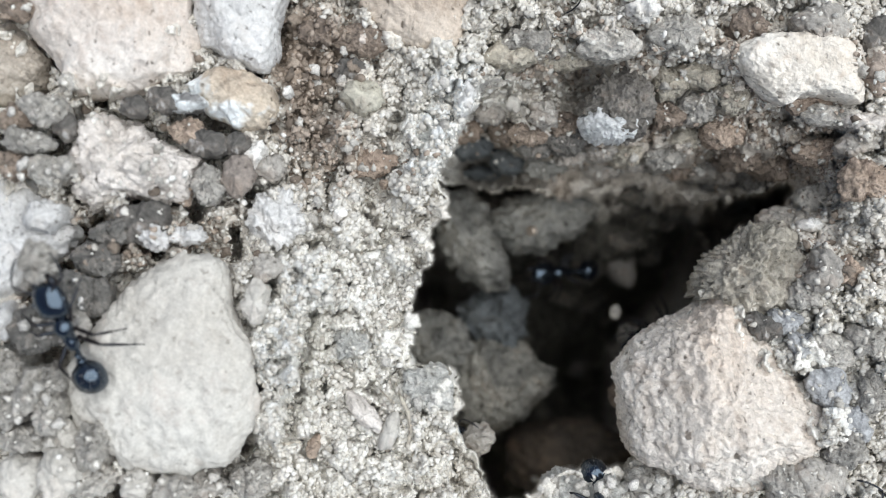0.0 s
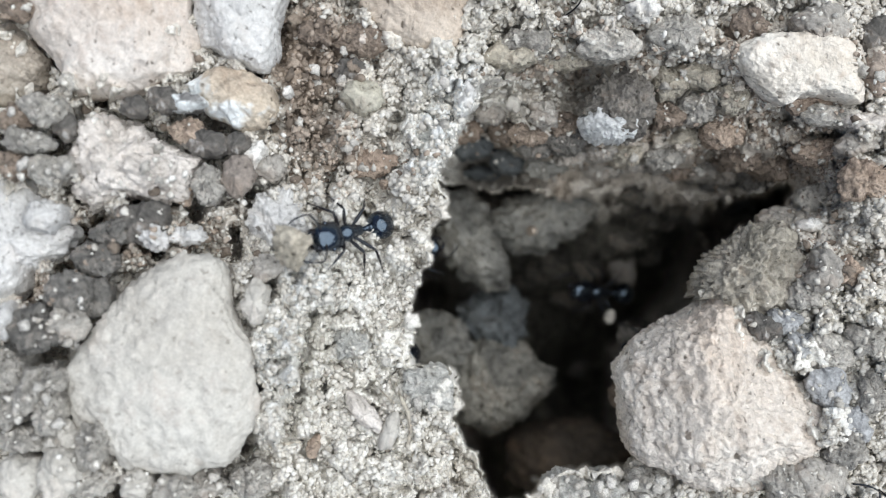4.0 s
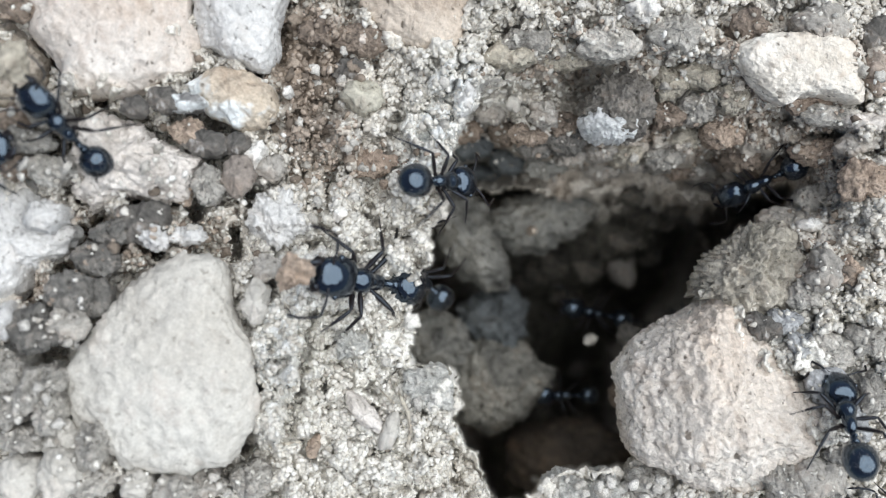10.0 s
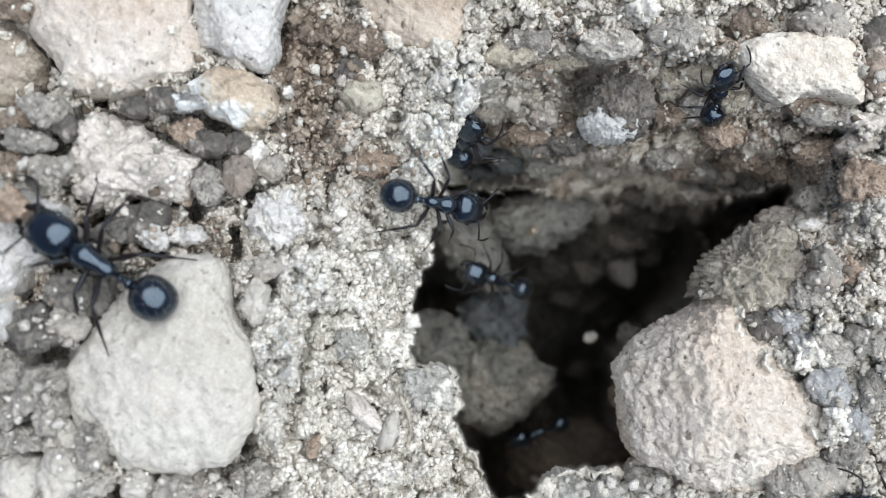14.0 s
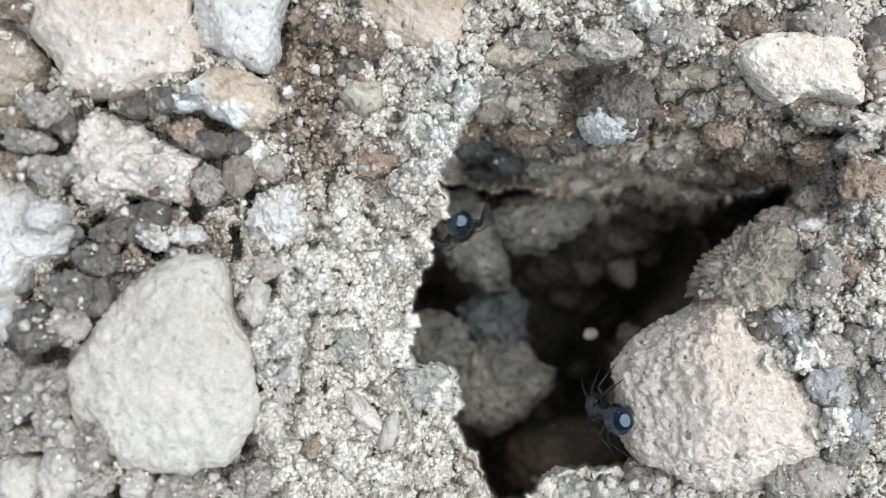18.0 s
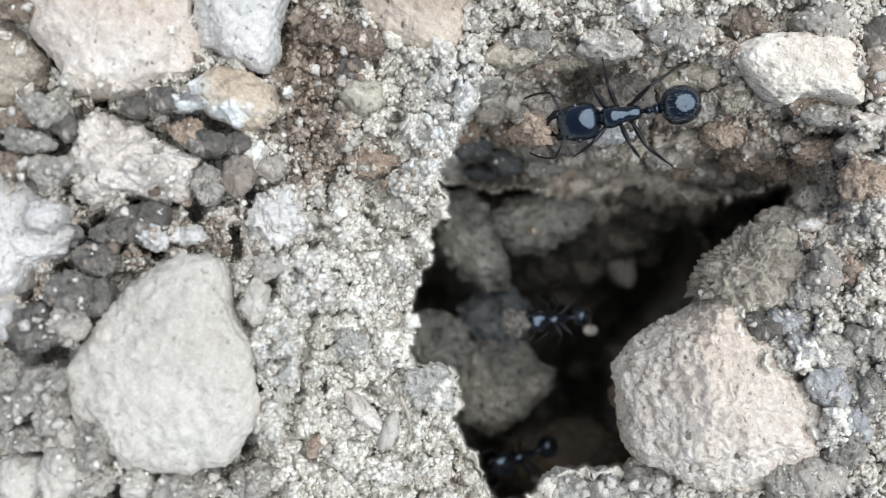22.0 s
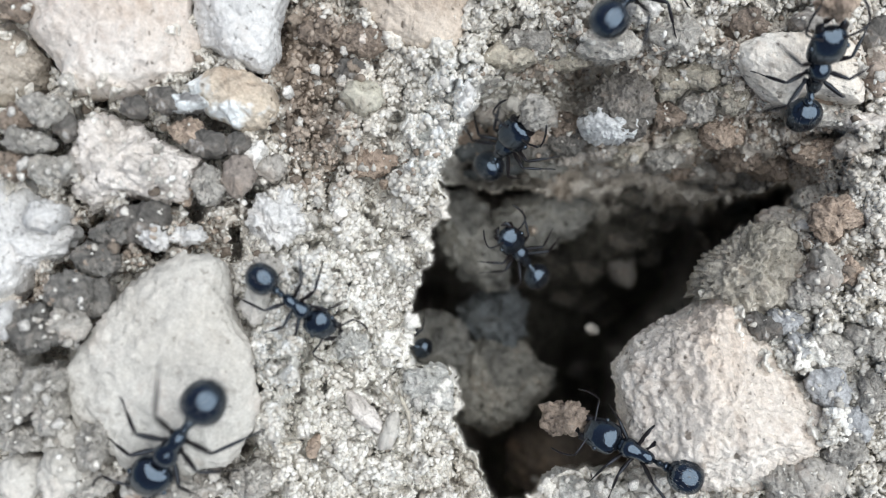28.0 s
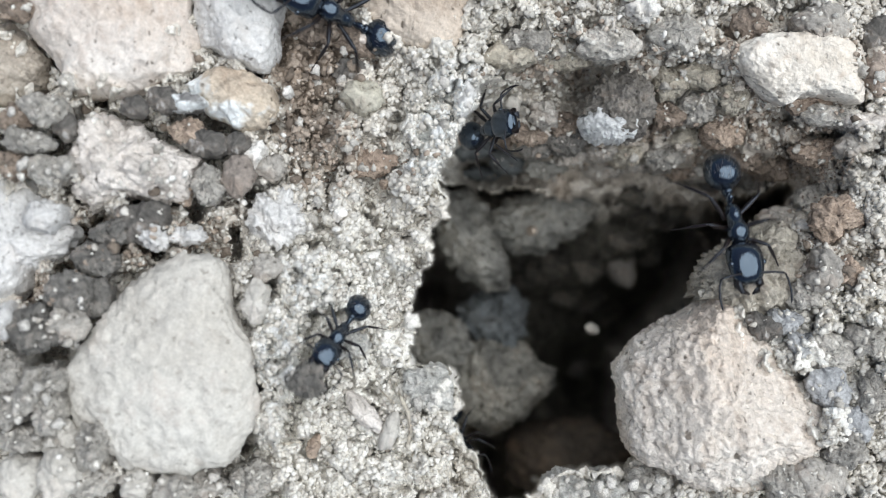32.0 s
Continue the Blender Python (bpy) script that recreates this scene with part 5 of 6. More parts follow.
def steps(ant, rows, size):
    """Alternating tripods: legs swing with the way covered."""
    times, way = [rows[0][0]], [0.0]
    for a, b in zip(rows, rows[1:]):
        times.append(b[0])
        way.append(way[-1] + math.hypot(b[1] - a[1] + b[3] - a[3], b[2] - a[2] + b[4] - a[4]) / 2 / (85 * size))
    first, last = times[0], times[-1]
    stamps = [0.0] + [t for t in np.arange(max(first, 0.0) + 0.1, min(last, 32.0) - 0.05, 0.12)] + [32.0]
    legs = [o for o in ant.children if o.name.split(".")[0] == "leg"]
    homes = [(o, o.location.copy()) for o in legs]
    for n, (leg, home) in enumerate(homes):
        side = 1 if home.y > 0 else -1
        rank = 0 if home.x > 0.0003 else (1 if home.x > -0.0003 else 2)
        phase = 0.5 * ((rank + (side > 0)) % 2)
        keys = []
        for t in stamps:
            s = float(np.interp(t, times, way)) + phase
            q = s % 1.0
            swing = (1 - 4 * q if q < 0.5 else 4 * q - 3) * 0.30
            lift = 0.26 * max(0.0, math.sin((q - 0.5) * 2 * math.pi)) if q > 0.5 else 0.0
            keys.append((t, Matrix.Translation(home) @ Matrix.Rotation(side * swing * -1, 4, "Z") @ Matrix.Rotation(side * lift, 4, "X")))
        walk(leg, keys)
    head = [o for o in ant.children if o.name.split(".")[0] == "head"][0]
    for n, feeler in enumerate(o for o in head.children if o.name.split(".")[0] == "antenna"):
        home = feeler.location.copy()
        keys = []
        for i, t in enumerate([0.0] + [t for t in np.arange(max(first, 0.0) + 0.2, min(last, 32.0) - 0.1, 0.35)] + [32.0]):
            a = 0.28 * math.sin(t * 5.3 + n * 2.1 + size * 40)
            keys.append((t, Matrix.Translation(home) @ Matrix.Rotation(a, 4, "Z") @ Matrix.Rotation(0.15 * math.sin(t * 3.7 + n), 4, "Y")))
        walk(feeler, keys)


def ant_walk(size, rows, pellet=None):
    """One ant on its way; rows of t, head u, v, gaster u, v and, below ground, the height. pellet: size, material, seed."""
    ant = copy_thing(PATTERN, Matrix.Identity(4))
    ant.scale = (size, size, size)
    if pellet:
        ant["label"] = "glossy black harvester ant carrying a soil pellet"
    keys = [(r[0], stance(r, size)) for r in rows]
    full = ([(0.0, keys[0][1])] if keys[0][0] > 0 else []) + keys + ([(32.0, keys[-1][1])] if keys[-1][0] < 32 else [])
    walk(ant, full)
    steps(ant, rows, size)
    if pellet:
        r, mat, seed = pellet
        clod = carried_clod(r, mat, seed)
        held = Matrix.Translation(Vector((3.75 + r / 30 * 0.75, 0, BODY + 0.25)) * MM * size)
        walk(clod, [(t, m @ held) for t, m in full])
    return ant


def motions():
    # heading west off the stony side, at the beginning
    ant_walk(0.85, [(0, 100, 530, 145, 670), (0.5, 100, 450, 140, 600), (1, 75, 375, 118, 515), (1.5, 42, 333, 92, 425), (2, 8, 318, 75, 415), (2.5, -90, 290, -10, 380), (3.2, -260, 260, -170, 330)], (30, CLOD, 3))
    # out of the hole to the south with a pellet
    ant_walk(0.85, [(0, 800, 762, 730, 758, -11), (0.25, 850, 755, 800, 750, -9), (0.5, 892, 785, 887, 735, -7, -1), (1, 918, 812, 935, 770, -1.5, -1), (1.5, 888, 862, 883, 786, -2.5, -1), (2, 850, 872, 868, 784, -0.5), (2.5, 828, 885, 872, 808, 0.5), (3, 815, 930, 848, 835), (3.5, 790, 970, 800, 865), (5, 760, 1200, 780, 1090)], (36, GREYROCK, 5))
    ant_walk(0.80, [(0, 1065, 930, 1060, 850), (1, 1060, 1040, 1060, 950), (2, 1060, 1200, 1060, 1110)])
    # up the western wall with a pellet, across the stony side and away
    ant_walk(0.80, [(0, 690, 430, 640, 470, -14), (0.6, 770, 360, 740, 420, -11, 1), (1, 820, 345, 838, 400, -7, 1), (1.5, 850, 385, 862, 425, -7), (2, 845, 385, 865, 425, -6.5), (2.5, 842, 397, 868, 425, -5), (3, 812, 408, 850, 400, -2, 1), (3.5, 672, 420, 755, 396), (4.5, 545, 420, 625, 398), (5.5, 424, 415, 499, 392)]
             + [(6, 400, 410, 470, 402), (6.5, 365, 388, 430, 392), (7, 308, 362, 372, 398), (7.5, 275, 386, 352, 396), (8, 222, 366, 342, 380), (8.5, 139, 376, 261, 378), (9, 95, 305, 200, 390), (9.5, 84, 220, 165, 330), (10, 80, 182, 150, 280), (10.5, 80, 160, 130, 235), (11, 30, 125, 70, 190), (11.5, -70, 90, 0, 140), (12.5, -260, 60, -180, 90)], (34, YELLOWISH, 7))
    # large worker from the west into the hole
    ant_walk(0.90, [(4.5, -120, 130, -250, 100), (5, 110, 190, -30, 140), (5.5, 283, 232, 131, 170), (6, 432, 216, 280, 210), (6.5, 545, 184, 422, 210), (7, 555, 178, 455, 190), (7.5, 545, 205, 460, 190), (8, 552, 250, 473, 212), (8.5, 614, 315, 507, 238), (9, 727, 328, 575, 280)]
             + [(9.5, 756, 332, 620, 309), (10, 825, 318, 740, 325), (10.5, 855, 290, 815, 303, -1.5, -1), (11, 850, 330, 833, 283, -4, -1), (11.5, 850, 375, 848, 337, -6, -1), (12, 815, 375, 828, 342, -6, -1), (12.5, 790, 345, 797, 311, -7, -1), (13, 800, 300, 808, 285, -7, 1), (14, 832, 236, 815, 270, -6, 1), (14.5, 850, 225, 830, 250, -6, 1), (15.3, 780, 300, 750, 330, -9, 1), (16.2, 690, 360, 640, 390, -13)])
    # down from the north, behind the rim
    ant_walk(0.85, [(4.7, 975, -190, 950, -330), (5.2, 990, -30, 950, -170), (5.5, 993, 60, 952, -62), (5.7, 977, 111, 957, -5), (6, 955, 178, 948, 50), (6.2, 900, 192, 950, 97), (6.5, 878, 240, 918, 145), (6.7, 868, 240, 905, 150), (7, 820, 255, 876, 172), (7.25, 812, 290, 849, 202), (7.5, 800, 300, 831, 215)]
             + [(8, 795, 300, 828, 230, -4, -1), (8.5, 790, 315, 805, 253, -4.5, -1), (9, 775, 325, 787, 272, -5, -1), (9.5, 768, 355, 779, 300, -6, -1), (10, 725, 400, 745, 340, -8, -1), (11, 640, 440, 680, 380, -12)])
    # ahead of it, over the slope and down behind the rim
    ant_walk(0.85, [(4.5, 1010, -60, 1060, -180), (5.1, 890, 150, 960, 50), (5.5, 841, 271, 901, 193), (5.7, 817, 290, 872, 205), (5.9, 802, 322, 835, 262, -5, -1), (6.1, 790, 325, 810, 275, -6, -1), (6.3, 785, 330, 799, 283, -7, -1), (6.6, 765, 350, 782, 300, -9, -1), (7.5, 690, 420, 730, 360, -13)])
    # out of the hole to the north
    ant_walk(0.78, [(2, 640, 430, 600, 500, -16), (4, 760, 440, 690, 480, -16), (5, 940, 370, 930, 430, -9, 1), (5.5, 955, 325, 945, 370, -8, 1), (5.7, 968, 315, 960, 360, -8, 1), (6, 956, 285, 968, 325, -7, 1), (6.3, 922, 243, 965, 297, -6.5, 1), (6.5, 912, 240, 966, 287, -6.5, 1), (6.7, 900, 242, 942, 282, -6, 1), (7, 930, 238, 938, 285, -6, 1), (7.3, 952, 212, 943, 272, -5, 1), (7.5, 970, 192, 950, 252, -4.5, 1), (7.8, 992, 168, 970, 230, -4, 1)]
             + [(8, 1008, 163, 970, 212), (8.25, 1005, 160, 970, 195), (8.5, 1033, 130, 983, 150), (8.75, 1092, 50, 1040, 105), (9, 1100, -28, 1064, 45), (9.5, 1150, -170, 1110, -80)])
    # on the rocks of the hole's floor
    ant_walk(1.02, [(0, 1130, 600, 1215, 590, -22), (1, 1110, 600, 1190, 590, -21), (1.5, 1020, 592, 1110, 590, -18), (2, 935, 580, 1005, 592, -15), (2.5, 880, 640, 965, 640), (3, 825, 655, 962, 642), (3.5, 745, 645, 850, 645), (4.5, 560, 620, 660, 630, -14)])
    ant_walk(0.92, [(0, 958, 484, 1045, 480, -27), (1, 960, 486, 1050, 486, -27), (2, 962, 484, 1042, 487, -27), (3, 945, 476, 1040, 486, -27), (3.5, 960, 480, 1050, 490, -27), (5, 1190, 600, 1270, 600, -24)])
    ant_walk(0.98, [(4, 1120, 620, 1210, 630, -22), (5, 1040, 590, 1130, 600, -18), (5.5, 972, 590, 1060, 585, -15.5), (6, 932, 608, 1010, 598, -14), (6.5, 850, 618, 976, 606), (7, 798, 604, 930, 606), (7.5, 790, 600, 905, 608), (8, 798, 578, 925, 616), (8.5, 795, 560, 900, 612), (9, 800, 545, 868, 622), (9.5, 765, 505, 830, 575, -11.5), (10, 725, 470, 778, 530, -11), (10.5, 680, 440, 735, 500, -12), (11.2, 600, 420, 660, 470, -14)])
    # up the western rim with a pellet, over the flat stone and away
    ant_walk(1.15, [(6, 640, 560, 600, 620, -14), (7.3, 700, 470, 670, 520, -12), (7.7, 755, 435, 760, 475, -9, 1), (8, 775, 425, 790, 470, -8, 1), (8.5, 792, 450, 820, 500, -6, 1), (9, 828, 488, 862, 545, -4.5, 1), (9.5, 755, 468, 815, 560, -1, 1), (10, 600, 488, 716, 510), (10.2, 584, 520, 693, 517), (10.4, 506, 554, 618, 539), (10.6, 486, 545, 590, 533), (10.8, 462, 473, 540, 522, 5.6, 1), (11, 485, 463, 539, 532, 5.8, 1), (11.2, 475, 464, 520, 532, 6.0, 1), (11.4, 487, 473, 492, 547, 6.4, 1), (11.6, 478, 490, 478, 547, 7.0, 1), (11.8, 436, 512, 476, 543, 7.4, 1), (12, 362, 542, 455, 542, 7.2, 1)]
             + [(12.5, 122, 516, 339, 529), (13, 85, 545, 305, 528), (13.5, 92, 528, 295, 546), (14, 82, 408, 272, 530), (14.5, 37, 283, 183, 427), (15.2, -60, 150, 60, 310), (16, -260, 0, -150, 130)], (30, REDCLOD, 11))
    # from the west into the hole, resting on the ledge rock
    ant_walk(0.90, [(8.5, -160, 290, -300, 300), (9.5, -10, 280, -150, 290), (10, 12, 268, -120, 290), (10.5, 40, 295, -90, 295), (11, 92, 300, -45, 285), (11.5, 172, 267, 32, 285), (12, 380, 285, 230, 270), (12.5, 501, 318, 380, 313), (13, 566, 294, 478, 340), (13.5, 682, 313, 538, 330), (14, 832, 368, 711, 350)]
             + [(14.5, 826, 300, 772, 348, -1, -1), (15.5, 850, 390, 820, 350, -5, -1), (16.5, 832, 448, 827, 440, -10, -1), (17, 830, 446, 825, 438, -10, -1), (17.5, 824, 428, 819, 420, -10, -1), (18, 819, 409, 814, 401, -10, -1), (18.5, 804, 398, 799, 390, -10.5, -1), (19, 776, 400, 770, 380, -12, -1), (19.6, 720, 400, 690, 360, -10), (20.3, 660, 400, 620, 360, -13)])
    # from the southeast over the limestone block, down into the dark
    ant_walk(0.96, [(7.5, 1560, 1130, 1560, 1290), (8.5, 1530, 915, 1530, 1040), (9, 1515, 800, 1512, 905), (9.5, 1532, 742, 1505, 845), (10, 1505, 690, 1492, 798), (10.5, 1436, 566, 1479, 684), (11, 1270, 490, 1392, 578), (11.5, 1207, 483, 1350, 548), (12, 1148, 482, 1266, 500, -3.0, -1), (12.5, 1100, 475, 1210, 495, -18, -1), (13, 1120, 540, 1205, 545, -36), (14.2, 1190, 620, 1270, 620, -24)])
    # about the east end of the hole, then north
    ant_walk(0.82, [(7, 1640, 320, 1770, 320), (7.6, 1560, 290, 1690, 280), (8, 1500, 286, 1600, 272), (8.25, 1470, 290, 1570, 270), (8.5, 1417, 277, 1500, 265), (9, 1382, 302, 1478, 280), (9.5, 1350, 325, 1412, 294), (10, 1300, 345, 1392, 300), (11, 1300, 372, 1352, 298, -4, -1), (11.5, 1270, 340, 1345, 288), (12, 1238, 352, 1350, 290)]
             + [(12.5, 1262, 285, 1376, 278), (13, 1248, 214, 1353, 266), (13.5, 1242, 165, 1303, 216), (14, 1265, 148, 1280, 192), (14.5, 1250, 95, 1262, 150), (15.5, 1240, -60, 1250, 60), (16.5, 1240, -260, 1250, -140)])
    # between the rocks of the hole
    ant_walk(0.80, [(7, 1130, 600, 1215, 610, -28), (8, 1045, 575, 1125, 600, -26), (9, 1025, 572, 1115, 590, -26), (10, 1012, 545, 1100, 565, -25), (11, 968, 518, 1050, 545, -22), (12, 940, 515, 1020, 530, -18), (13, 895, 502, 975, 527, -16), (14, 840, 482, 925, 512, -14), (14.5, 800, 478, 900, 505, -11), (15.3, 710, 460, 800, 480, -13), (16.3, 600, 440, 690, 460, -14)])
    ant_walk(0.70, [(8.8, 1160, 700, 1240, 700, -24), (10, 960, 700, 1040, 700, -22), (11, 908, 758, 985, 750, -25), (12, 866, 787, 948, 746, -25), (13, 880, 790, 972, 740, -25), (14, 915, 780, 994, 750, -25), (15.6, 1170, 710, 1250, 710, -24)])
    # over the limestone block into the hole, through the dark and up the northwestern wall
    ant_walk(0.92, [(13.5, 1560, 920, 1700, 960), (14.2, 1500, 890, 1640, 930), (15.2, 1360, 830, 1510, 880), (16.5, 1172, 746, 1324, 801), (17, 1092, 742, 1243, 778), (17.5, 1048, 735, 1149, 738, -3, -1), (18, 1066, 729, 1076, 728, -5, -1), (18.5, 1066, 731, 1076, 730, -5.5, -1), (19, 1060, 732, 1070, 731, -6, -1), (19.5, 1075, 748, 1100, 744, -20, -1), (20, 985, 790, 1070, 780, -20)]
             + [(21, 955, 802, 1062, 806, -23), (21.5, 912, 820, 1000, 812, -23), (22, 890, 815, 972, 800, -23), (22.5, 905, 800, 955, 845, -23), (23, 942, 775, 958, 865, -23), (23.5, 990, 703, 1003, 806, -24), (24, 1013, 690, 1020, 798, -24), (24.5, 1010, 671, 992, 783, -24), (25, 1018, 660, 993, 778, -24), (25.5, 1005, 645, 1000, 746, -22), (26.5, 955, 570, 985, 660, -16)]
             + [(27.5, 935, 505, 975, 560, -12, 1), (28, 900, 425, 955, 490, -9.5), (28.4, 878, 360, 930, 440, -8.5), (28.7, 871, 337, 925, 425, -8), (29, 866, 320, 926, 425, -7.5), (29.3, 863, 297, 905, 390, -7), (29.6, 857, 286, 898, 340, -6.5, 1), (30, 850, 268, 880, 306, -6, 1), (30.5, 838, 270, 852, 315, -6, 1), (31, 846, 238, 826, 275, -5, 1), (31.4, 850, 226, 818, 255, -5, 1), (32, 890, 226, 838, 232, -5, 1)])
    # out of the dark with a pellet, up the western rim
    ant_walk(0.74, [(18.5, 1150, 600, 1240, 610, -22), (20, 1062, 584, 1150, 590, -19), (20.5, 1030, 576, 1110, 582, -18), (21, 1000, 554, 1085, 566, -17), (21.5, 963, 558, 1042, 562, -16), (22, 952, 567, 1032, 562, -15), (22.5, 936, 580, 1010, 562, -14), (23, 920, 566, 1000, 552, -14), (23.5, 892, 591, 962, 547, -13.5), (24, 890, 628, 968, 558, -13), (24.5, 905, 645, 975, 567, -13)]
             + [(25, 918, 660, 978, 573, -13), (25.5, 900, 650, 990, 566, -13), (26.5, 850, 620, 935, 590, -13), (27.4, 715, 600, 795, 612, -13), (28.2, 700, 605, 735, 630, -9), (29, 800, 600, 786, 634, -4, 1), (29.6, 800, 575, 812, 605, -4, 1), (30, 826, 584, 856, 592, -3, 1), (30.2, 828, 574, 866, 580, -2, 1), (30.5, 787, 568, 840, 576, -1, 1), (30.8, 729, 524, 809, 560), (31, 665, 508, 768, 550), (31.4, 599, 517, 700, 526), (31.7, 592, 546, 676, 535), (32, 582, 622, 628, 550)], (32, DARKCLOD, 13))
    # from the east with a pellet, along the slope, over the rim and the flat stone
    ant_walk(1.10, [(18.5, 1720, 330, 1880, 330), (19.5, 1575, 325, 1730, 335, 3.0), (20, 1452, 296, 1600, 335, 3.0), (20.5, 1312, 267, 1485, 321, 1.4), (21, 1222, 250, 1400, 278), (21.5, 1122, 218, 1298, 234), (22, 1025, 215, 1192, 190), (22.5, 982, 201, 1157, 173), (23, 975, 172, 1096, 155), (23.5, 936, 126, 1010, 112), (24, 855, 155, 948, 125), (24.5, 717, 197, 828, 158)]
             + [(25, 562, 276, 735, 238), (25.5, 526, 366, 640, 270), (26.5, 470, 540, 520, 420), (27.5, 392, 676, 448, 568), (27.8, 325, 793, 416, 658), (28.1, 232, 850, 325, 745), (28.4, 140, 895, 217, 808), (28.8, 20, 1000, 110, 910), (29.5, -180, 1180, -90, 1080)], (30, REDCLOD, 17))
    # down the west side, past the flat stone, over the rim into the hole
    ant_walk(0.80, [(23, 40, -150, 10, -290), (23.6, 55, -30, 30, -160), (24, 56, 40, 30, -95), (24.5, 60, 150, 42, 30), (25, 70, 260, 56, 120), (25.5, 92, 358, 72, 210), (26.5, 230, 430, 120, 370), (27.5, 440, 446, 335, 434), (27.8, 530, 510, 428, 455), (28, 566, 578, 474, 495), (28.4, 597, 647, 535, 559), (28.7, 643, 676, 557, 588), (29, 660, 738, 586, 640), (29.3, 668, 778, 599, 680), (29.6, 736, 762, 659, 698)]
             + [(30, 818, 745, 721, 724), (30.2, 853, 728, 771, 740), (30.5, 866, 735, 813, 736, -2, -1), (30.8, 875, 750, 840, 736, -3, -1), (31, 870, 775, 847, 745, -4, -1), (31.4, 850, 780, 825, 730, -7, -1), (32, 820, 800, 800, 740, -12)])
    # out of the hole to the north, then back east and down
    ant_walk(1.08, [(23.5, 640, 430, 600, 500, -14), (24.8, 730, 350, 690, 400, -9, 1), (25.5, 812, 280, 828, 240, -4, -1), (26.5, 960, 170, 860, 215, -3, 1), (27.5, 1068, 30, 962, 92), (27.8, 1110, -40, 1030, 58), (28.1, 1190, -50, 1105, 15), (28.4, 1250, -45, 1150, 8), (28.7, 1255, -40, 1168, 10), (29, 1245, -10, 1155, 40), (29.3, 1296, 34, 1140, 55), (29.6, 1311, 176, 1160, 109), (30, 1356, 260, 1230, 142)]
             + [(30.2, 1384, 297, 1243, 188), (30.5, 1374, 331, 1268, 208), (30.8, 1395, 341, 1277, 220), (31, 1412, 326, 1277, 222), (31.4, 1394, 331, 1274, 230), (31.7, 1356, 388, 1277, 250), (32, 1312, 470, 1288, 302)])
    # up the wall with a pellet, over the rim to the northwest
    ant_walk(1.03, [(24, 640, 430, 600, 500, -16), (25.6, 770, 420, 720, 470, -14, 1), (26.5, 880, 310, 880, 370, -8, 1), (27.5, 889, 245, 886, 300, -5, 1), (27.8, 889, 256, 886, 305, -5, 1), (28.1, 914, 238, 868, 272, -4.5, 1), (28.4, 905, 224, 862, 260, -4.5, 1), (28.7, 915, 200, 876, 235, -4), (29, 914, 182, 888, 232, -3.5), (29.3, 928, 148, 890, 196), (29.6, 938, 82, 905, 150), (30, 915, 80, 884, 150), (30.2, 883, 95, 880, 150, 0.2, 1), (30.5, 828, 112, 880, 90)]
             + [(30.8, 766, 88, 870, 80), (31, 688, 86, 832, 88), (31.2, 640, 74, 789, 112), (31.6, 561, 53, 735, 90), (32, 540, 5, 668, 52)], (36, CLOD, 19))
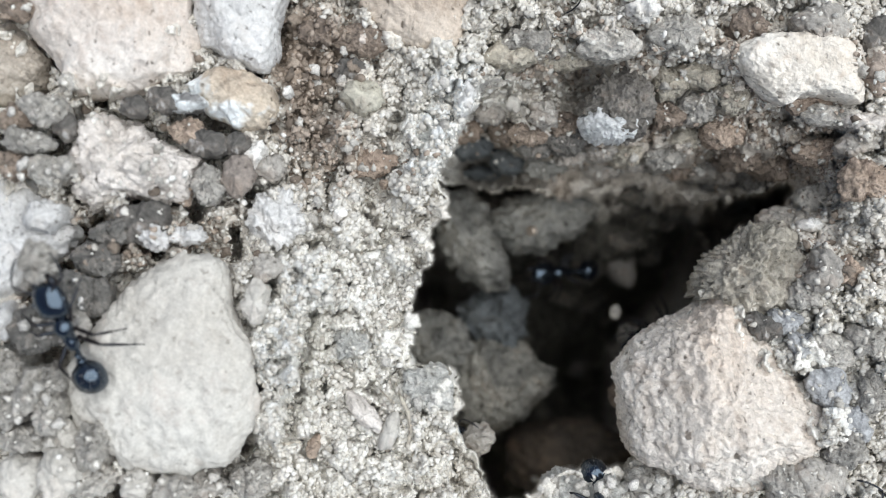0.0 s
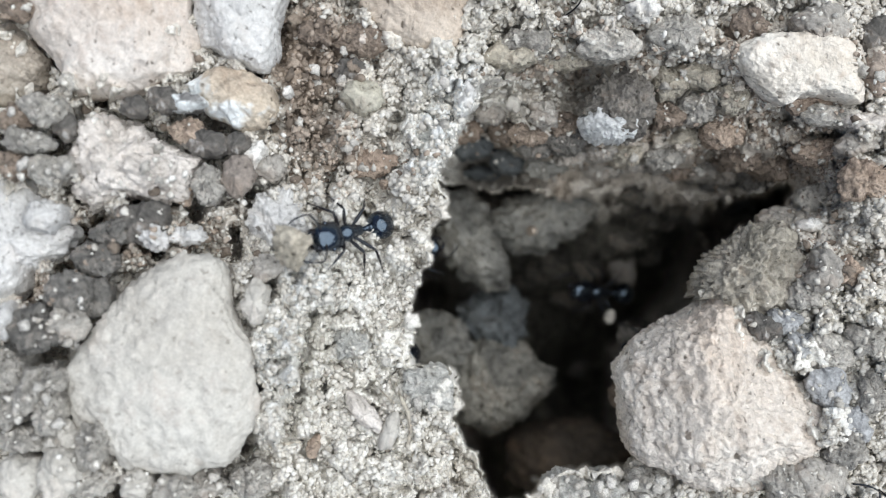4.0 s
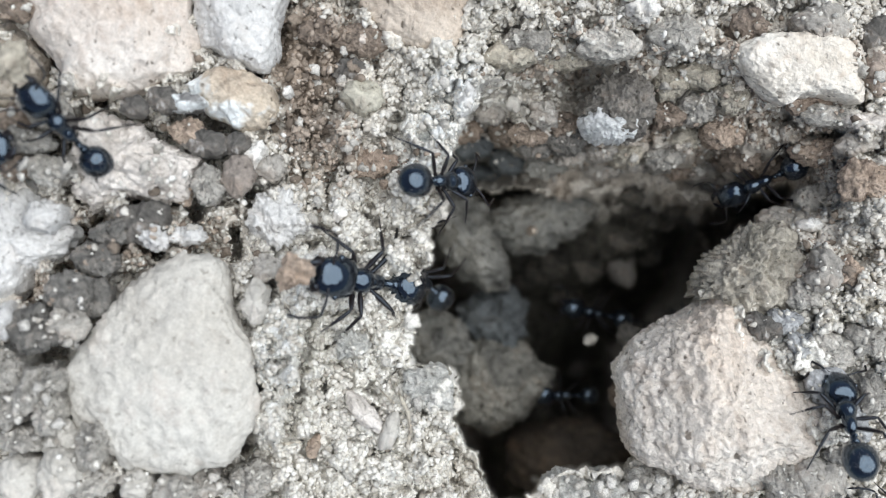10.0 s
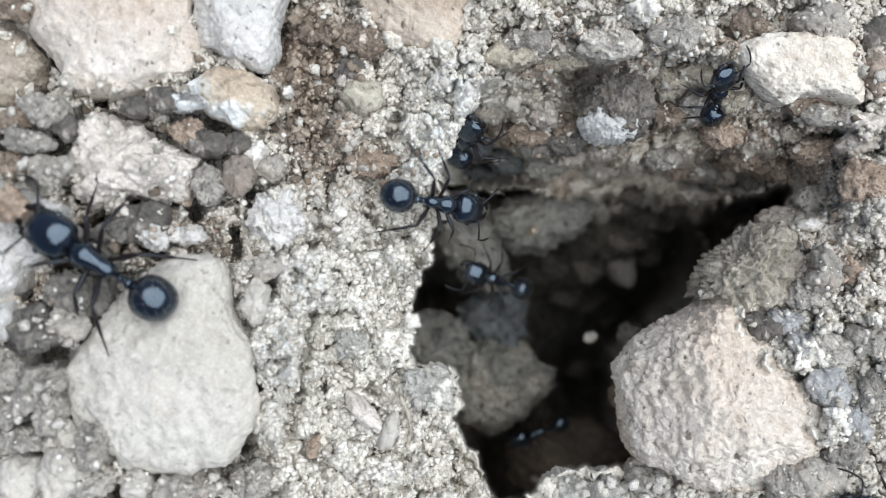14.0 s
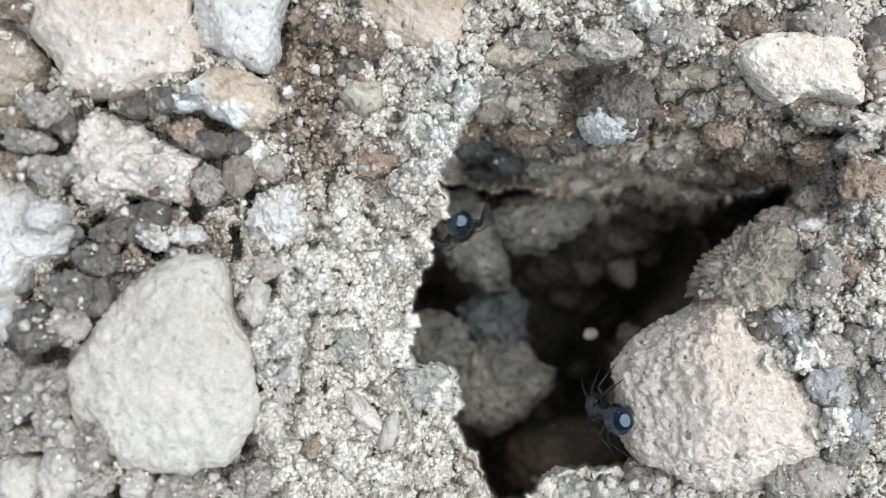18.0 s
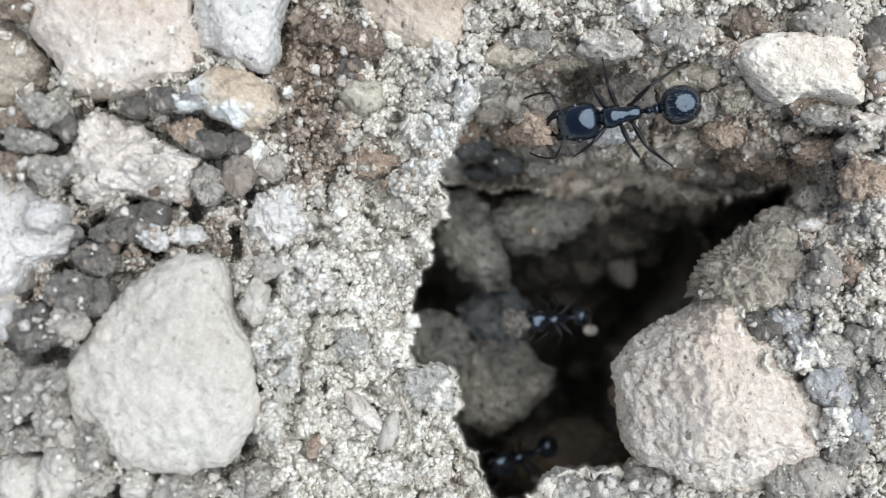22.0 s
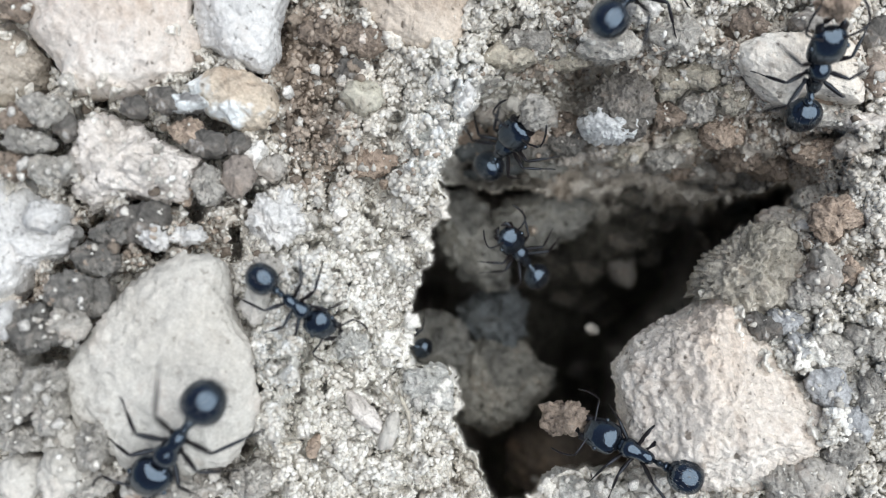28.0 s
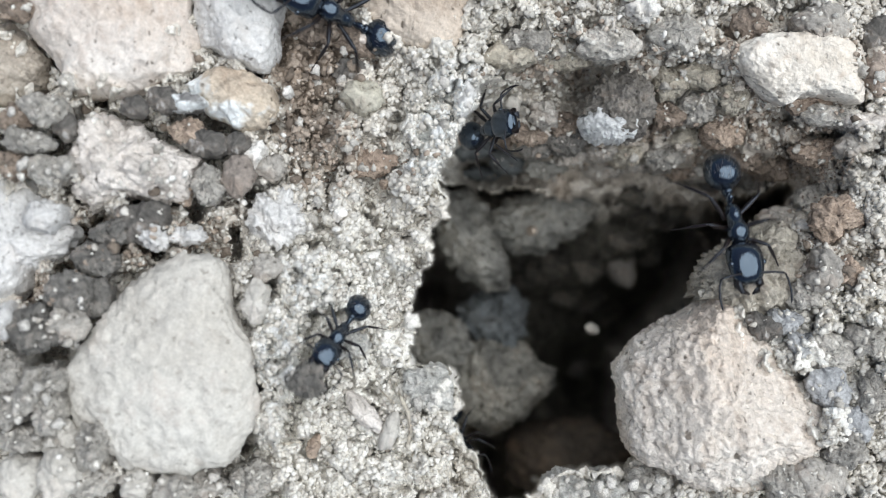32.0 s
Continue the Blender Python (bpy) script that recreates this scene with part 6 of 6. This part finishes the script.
    # from the east with a pellet, then north over the pale stone
    ant_walk(1.05, [(21.5, 1760, 310, 1920, 310), (22.5, 1610, 315, 1770, 320), (23, 1548, 322, 1705, 330), (23.5, 1505, 343, 1660, 345), (24, 1448, 360, 1612, 350), (24.5, 1398, 372, 1552, 358), (25, 1338, 354, 1502, 342), (25.5, 1335, 330, 1500, 352), (26.5, 1365, 260, 1470, 330), (27.5, 1416, 190, 1492, 262), (27.8, 1424, 137, 1476, 212), (28, 1440, 92, 1454, 190), (28.2, 1444, 50, 1448, 155), (28.4, 1463, 8, 1453, 125), (28.7, 1468, -45, 1467, 81)]
             + [(29, 1462, -60, 1475, 68), (29.3, 1460, -120, 1469, 15), (29.6, 1450, -230, 1465, -100), (30.3, 1450, -420, 1460, -290)], (32, REDCLOD, 23))
    # backing up the south rim with a large pellet
    ant_walk(0.98, [(24, 1150, 700, 1240, 720, -22), (25.5, 1130, 700, 1220, 730, -16), (26.5, 1085, 720, 1180, 790, -8), (27.5, 1108, 755, 1232, 848), (28, 1064, 772, 1206, 836), (28.5, 1068, 775, 1207, 836), (29, 1117, 788, 1262, 856), (29.3, 1108, 822, 1248, 858), (29.6, 1120, 862, 1250, 900), (30.2, 1150, 960, 1280, 990), (31, 1170, 1130, 1300, 1160)], (42, BROWNCLOD, 29))
    # a pinkish pebble pushed west by passing ants, a pale seed shifted on the floor
    pink = carried_clod(46, REDCLOD, 31)
    pink.name = "pink_pebble"
    tagged(pink, "pinkish crumbly pebble at the hole's east end", "pebble", "pebbles in the hole")
    walk(pink, [(t, Matrix.Translation(spot(u, v, z)) @ Matrix.Rotation(radians(a), 4, "Z")) for t, u, v, z, a in
                ((0, 1542, 318, 0.6, 0), (22.3, 1542, 318, 0.6, 0), (23, 1552, 390, 0.3, 10), (24, 1552, 408, 0.3, 15), (25.5, 1528, 402, 0.3, 20), (27.5, 1488, 384, 0.2, 30), (32, 1488, 384, 0.2, 30))])
    seed = carried_clod(18, GREYSTONE, 37, 0.25)
    seed.name = "seed"
    tagged(seed, "pale oval seed on the dark floor of the hole", "seed")
    walk(seed, [(t, Matrix.Translation(spot(u, v, -20.5)) @ Matrix.Rotation(radians(a), 4, "Z")) for t, u, v, a in
                ((0, 1090, 553, 80), (3.5, 1088, 553, 80), (5.5, 1046, 604, 20), (12, 1046, 600, 20), (20, 1047, 588, 0), (23, 1046, 584, -10), (25, 1034, 592, -20), (27.5, 1050, 583, -30), (32, 1050, 582, -30))])
    for o in (*PATTERN.children_recursive, PATTERN):
        bpy.data.objects.remove(o)


motions()
